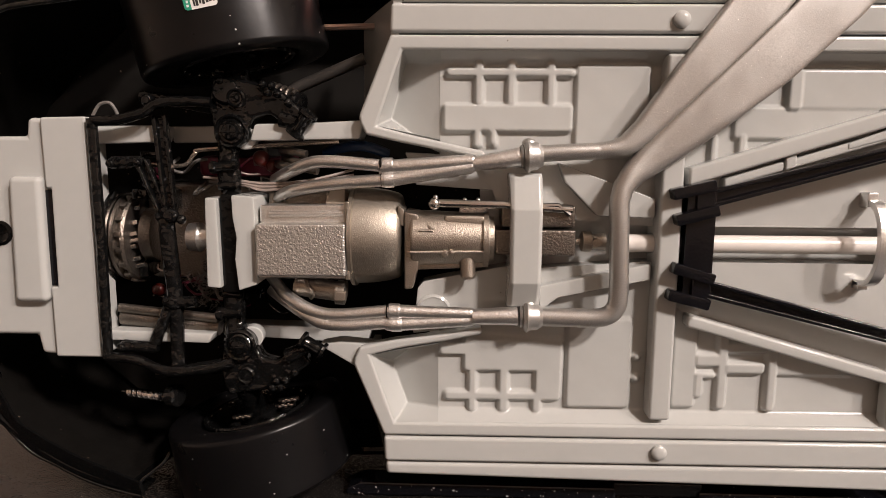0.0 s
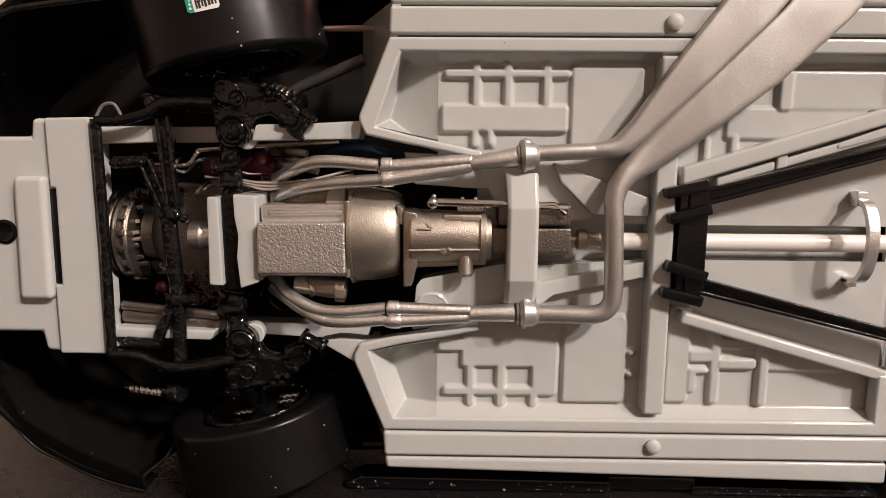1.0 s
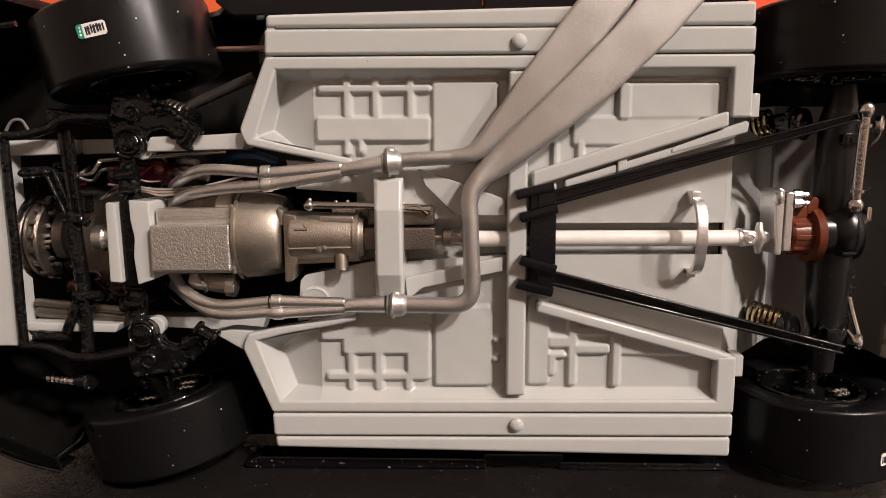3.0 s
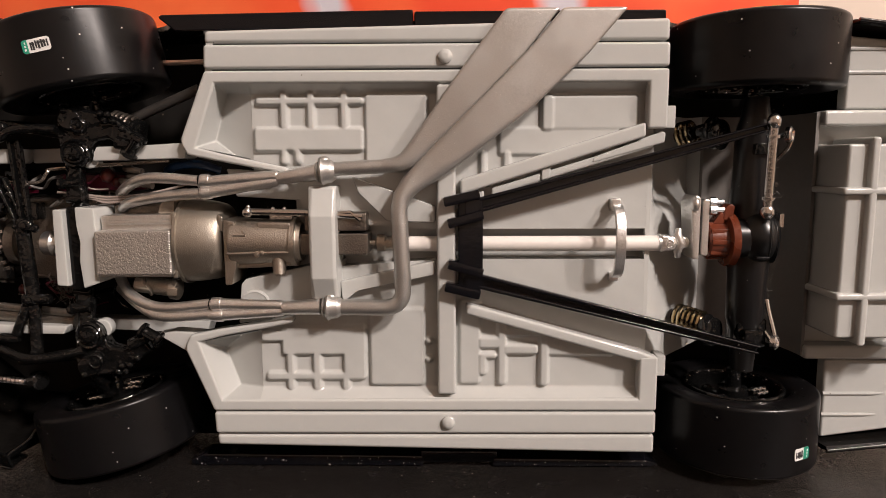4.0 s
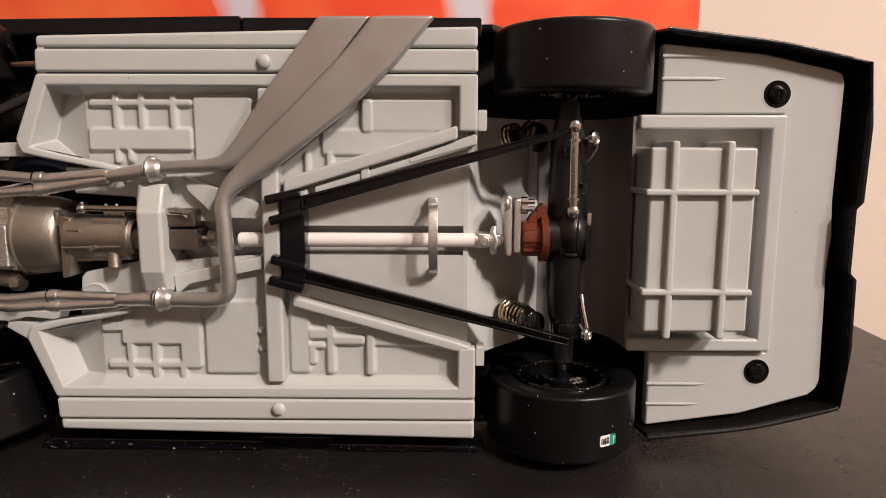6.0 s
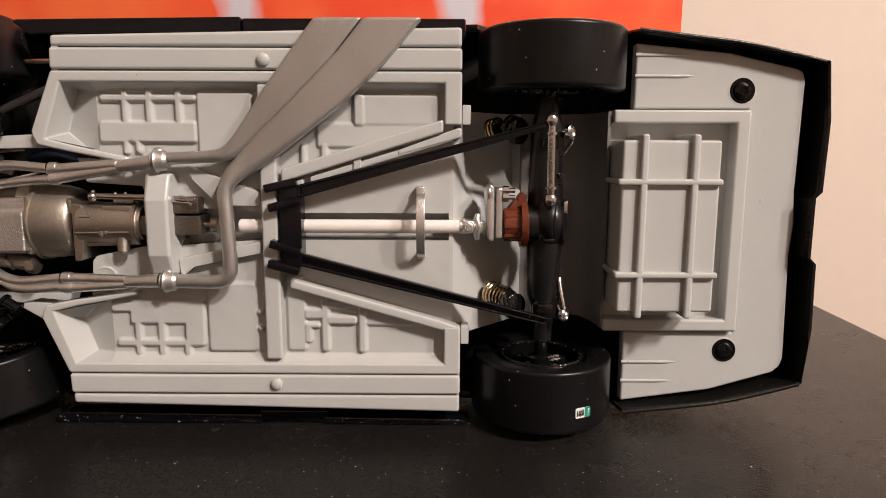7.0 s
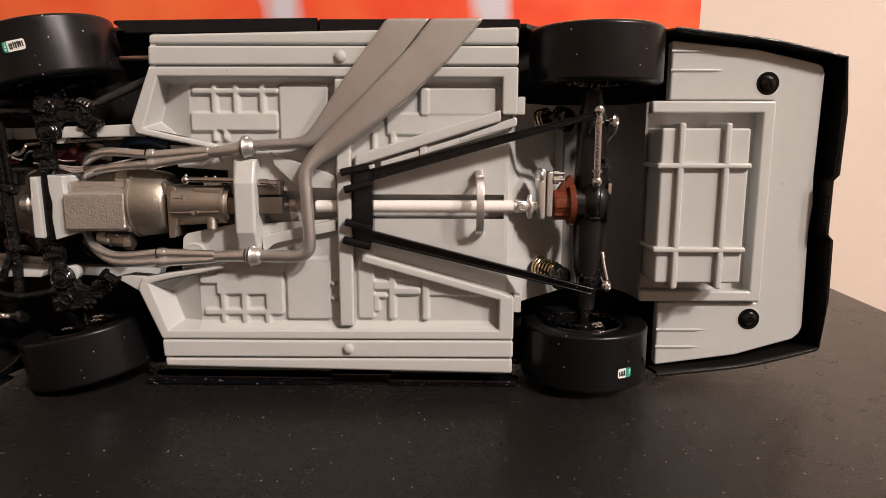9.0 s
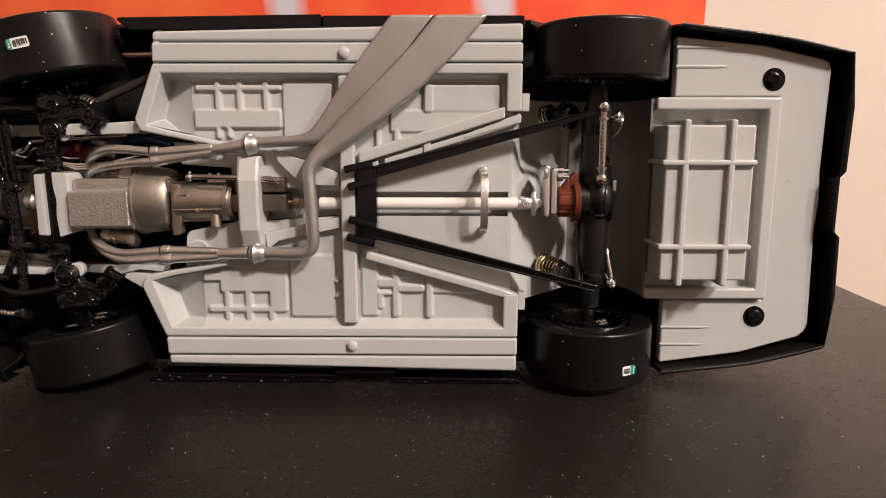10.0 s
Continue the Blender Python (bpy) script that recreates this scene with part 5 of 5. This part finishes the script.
for k in range(3):
    part("wire", tube(bent([(-86 + k, 11.4 - 0.8 * k, -6 - 0.6 * k), (-80 + k, 11.0 - 0.5 * k, -5.0), (-74, 10.4 - 0.6 * k, -4.6), (-66, 11.0 - 0.4 * k, -5.2), (-58, 13.0 - k, -8)]), 0.28, 6), WIRE, engine, "pale loose wire")
for k in range(4):
    part("wire", tube(bent([(-86 + 1.6 * k, -9 - k, -9), (-84 + k, -12 + k, -6.5), (-81, -9.5 + 1.2 * k, -6), (-82 + k, -6, -9)]), 0.28, 6), WIRE, engine, "pale loose wire")
rng = random.Random(7)
for k in range(26):
    wx, wy = rng.uniform(-99, -72), rng.choice((-1, 1)) * rng.uniform(5, 17)
    line = [(wx, wy, rng.uniform(-12, -8))]
    for _ in range(3):
        line.append((line[-1][0] + rng.uniform(-2.0, 4.5), line[-1][1] + rng.uniform(-2.6, 2.6), rng.uniform(-9.5, -5.5)))
    line.append((line[-1][0] + 2, line[-1][1], -13))
    part("wire", tube(bent(line), rng.uniform(0.16, 0.4), 6), rng.choice((WIRE, GRIME, IRON, DULL, MAGENTA, GRIME)), engine)
for k, (hx, hy) in enumerate(((-72, 13.5), (-70.5, 14.5), (-69, 13.2), (-71, 16.2))):
    part("header_stub", tube(bent([(hx - 2, hy, -14), (hx - 0.5, hy + 0.4, -8), (hx + 1.5, hy + 0.2, -5.0), (hx + 5, hy - 0.4, -4.0)]), 0.75, 10), IRON, engine)
for bx, by, bz, sx, sy in ((-99, 8, -7, 3, 2.4), (-97, 15.6, -8, 4, 1.6), (-94, 7, -9, 2.4, 4), (-86, -15, -9, 5, 2), (-99, -6.6, -7, 2, 3), (-84.5, 5, -7, 2, 3), (-86.5, -6, -8, 2.6, 2.4)):
    part("bracket", box(bx - sx / 2, bx + sx / 2, by - sy / 2, by + sy / 2, bz - 6, bz, 0.5), GRIME, engine)
part("steering_shaft", joined(tube([(-84, -17.5, -6), (-103, -15.6, -6)], 1.6, 12), tube([(-84, -15.5, -5), (-103, -13.6, -5)], 0.9, 10)), IRON, engine)
part("starter_motor", joined(tube([(-68.5, -8.6, -4.0), (-60.0, -9.6, -3.2)], 1.9, 14), lathe([(0, 2.3), (1.6, 2.3)], (-60.6, -9.6, -3.0), (1, -0.1, 0.05), 16), box(-60.8, -58.6, -10.8, -9.0, -2.0, -0.6, 0.3), tube(bent([(-67, -7, -4), (-65.4, -8.2, -0.9), (-64.8, -9.6, -1.4), (-65.8, -11, -4)]), 0.4, 8)), BRONZE, engine, "bronze-grey starter motor")
# the rod's dark colour has the tyre's shade painted in
part("inner_fender_rod", tube([(-75, 26.6, -14.4), (-56.6, 34.3, -14)], 1.15, 12), SHADED_GREY, car)
part("hinge_pin", tube([(-66, 40.0, -14), (-50, 40.4, -14)], 0.6, 8), COPPER, car)
part("fender_spring", coil((-103.6, -31.6, -7.8), (8.2, 0.2, 2.8), 0.62, 0.36, 13, 8.4), CHROME, car, "bright coil spring at the fender")
part("spring_post", joined(tube([(-105.4, -31.8, -8.6), (-95.0, -31.4, -4.8)], 0.45, 8), lathe([(0, 1.6), (0.6, 2.2), (2.4, 2.2), (3.0, 1.4)], (-94.6, -31.2, -5.2), (1, 0.1, 0.3), 22)), GRIME, car)

# braided brake hoses at the lower hubs, and the faint raised maker's line on the boot floor
for cx, cy, cz, n in ((-80.2, -34.6, -2.6, 5), (-71.8, -32.0, -2.4, 5), (-71.0, -30.8, -2.0, 5), (67.4, -32.8, -3.2, 5), (68.2, -33.4, -2.6, 4)):
    hose = part("braided_hose", tube([(cx - 1, cy - 0.2, cz - 0.6), (cx + n * 0.55, cy + 0.5, cz - 0.4)], 0.5, 8), GRIME, car)
    for k in range(n):
        part("bead", ball((cx + k * 0.55, cy + 0.09 * k + 0.2 * (k % 2), cz), 0.46, (1, 1, 1), 8), CHROME, hose)
for k in range(11):
    part("raised_mark", box(121.4 + 0.3 * (k % 2), 123.4 - 0.4 * (k % 3), 16.0 - 2.1 * k, 17.1 - 2.1 * k, -13.3, -12.982, 0.005), GREY, boot)

# dust lying on the table and on the lower rocker strip
dust_rng = random.Random(23)


def dust_grains(count, x0, x1, y0, y1, z):
    """Tiny squashed grains scattered over a level patch."""
    verts, faces = [], []
    for _ in range(count):
        x, y, size, a = dust_rng.uniform(x0, x1), dust_rng.uniform(y0, y1), dust_rng.choice((0.05, 0.06, 0.07, 0.09, 0.13)), dust_rng.uniform(0, 6.3)
        long = size * dust_rng.uniform(1.0, 2.2)
        n = len(verts)
        verts += [(x + long * math.cos(a), y + long * math.sin(a), z), (x - size * math.sin(a), y + size * math.cos(a), z), (x - long * math.cos(a), y - long * math.sin(a), z), (x + size * math.sin(a), y - size * math.cos(a), z), (x, y, z + size * 1.3)]
        faces += [(n, n + 1, n + 4), (n + 1, n + 2, n + 4), (n + 2, n + 3, n + 4), (n + 3, n, n + 4), (n + 3, n + 2, n + 1, n)]
    mesh = bpy.data.meshes.new("dust")
    mesh.from_pydata(verts, [], faces)
    bm = bmesh.new()
    bm.from_mesh(mesh)
    bpy.data.meshes.remove(mesh)
    return bm


tagged(part("dust", joined(dust_grains(280, -160, 200, -190, -8, 0.0), dust_grains(110, -60, 140, -60, -12, 0.0)), DUST, table, "pale dust specks"), kind="stuff")
tagged(part("dust", joined(dust_grains(40, -59, -8, -51.6, -49.6, -5.8), dust_grains(30, 11, 45, -51.6, -50.2, -5.4)), DUST, car, "pale dust specks"), kind="stuff")

# fine lint caught on the rear axle
fluff = random.Random(11)
hairs = []
for k in range(60):
    hx, hy, hz = 69.4 + fluff.uniform(-1, 1.4), fluff.uniform(-19, 22), -4.4 + fluff.uniform(-1.5, 1.0)
    line = [(hx, hy, hz)]
    for _ in range(3):
        line.append((line[-1][0] + fluff.uniform(-0.4, 0.55), line[-1][1] + fluff.uniform(-0.5, 0.5), line[-1][2] + fluff.uniform(-0.1, 0.35)))
    hairs.append(tube(bent(line, 3), 0.035, 3))
tagged(part("lint", joined(*hairs), LINT, car, "thin grey lint fibres"), kind="stuff")
tufts = []
for k in range(110):
    line = [(fluff.gauss(-86.0, 2.0), fluff.gauss(-9.4, 2.4), fluff.uniform(-8.5, -5.0))]
    for _ in range(3):
        line.append(tuple(c + fluff.uniform(-1.1, 1.1) for c in line[-1]))
    tufts.append(tube(bent(line, 3), 0.07, 3))
tagged(part("lint", joined(*tufts), LINT, engine, "grey-brown lint tuft"), kind="stuff")
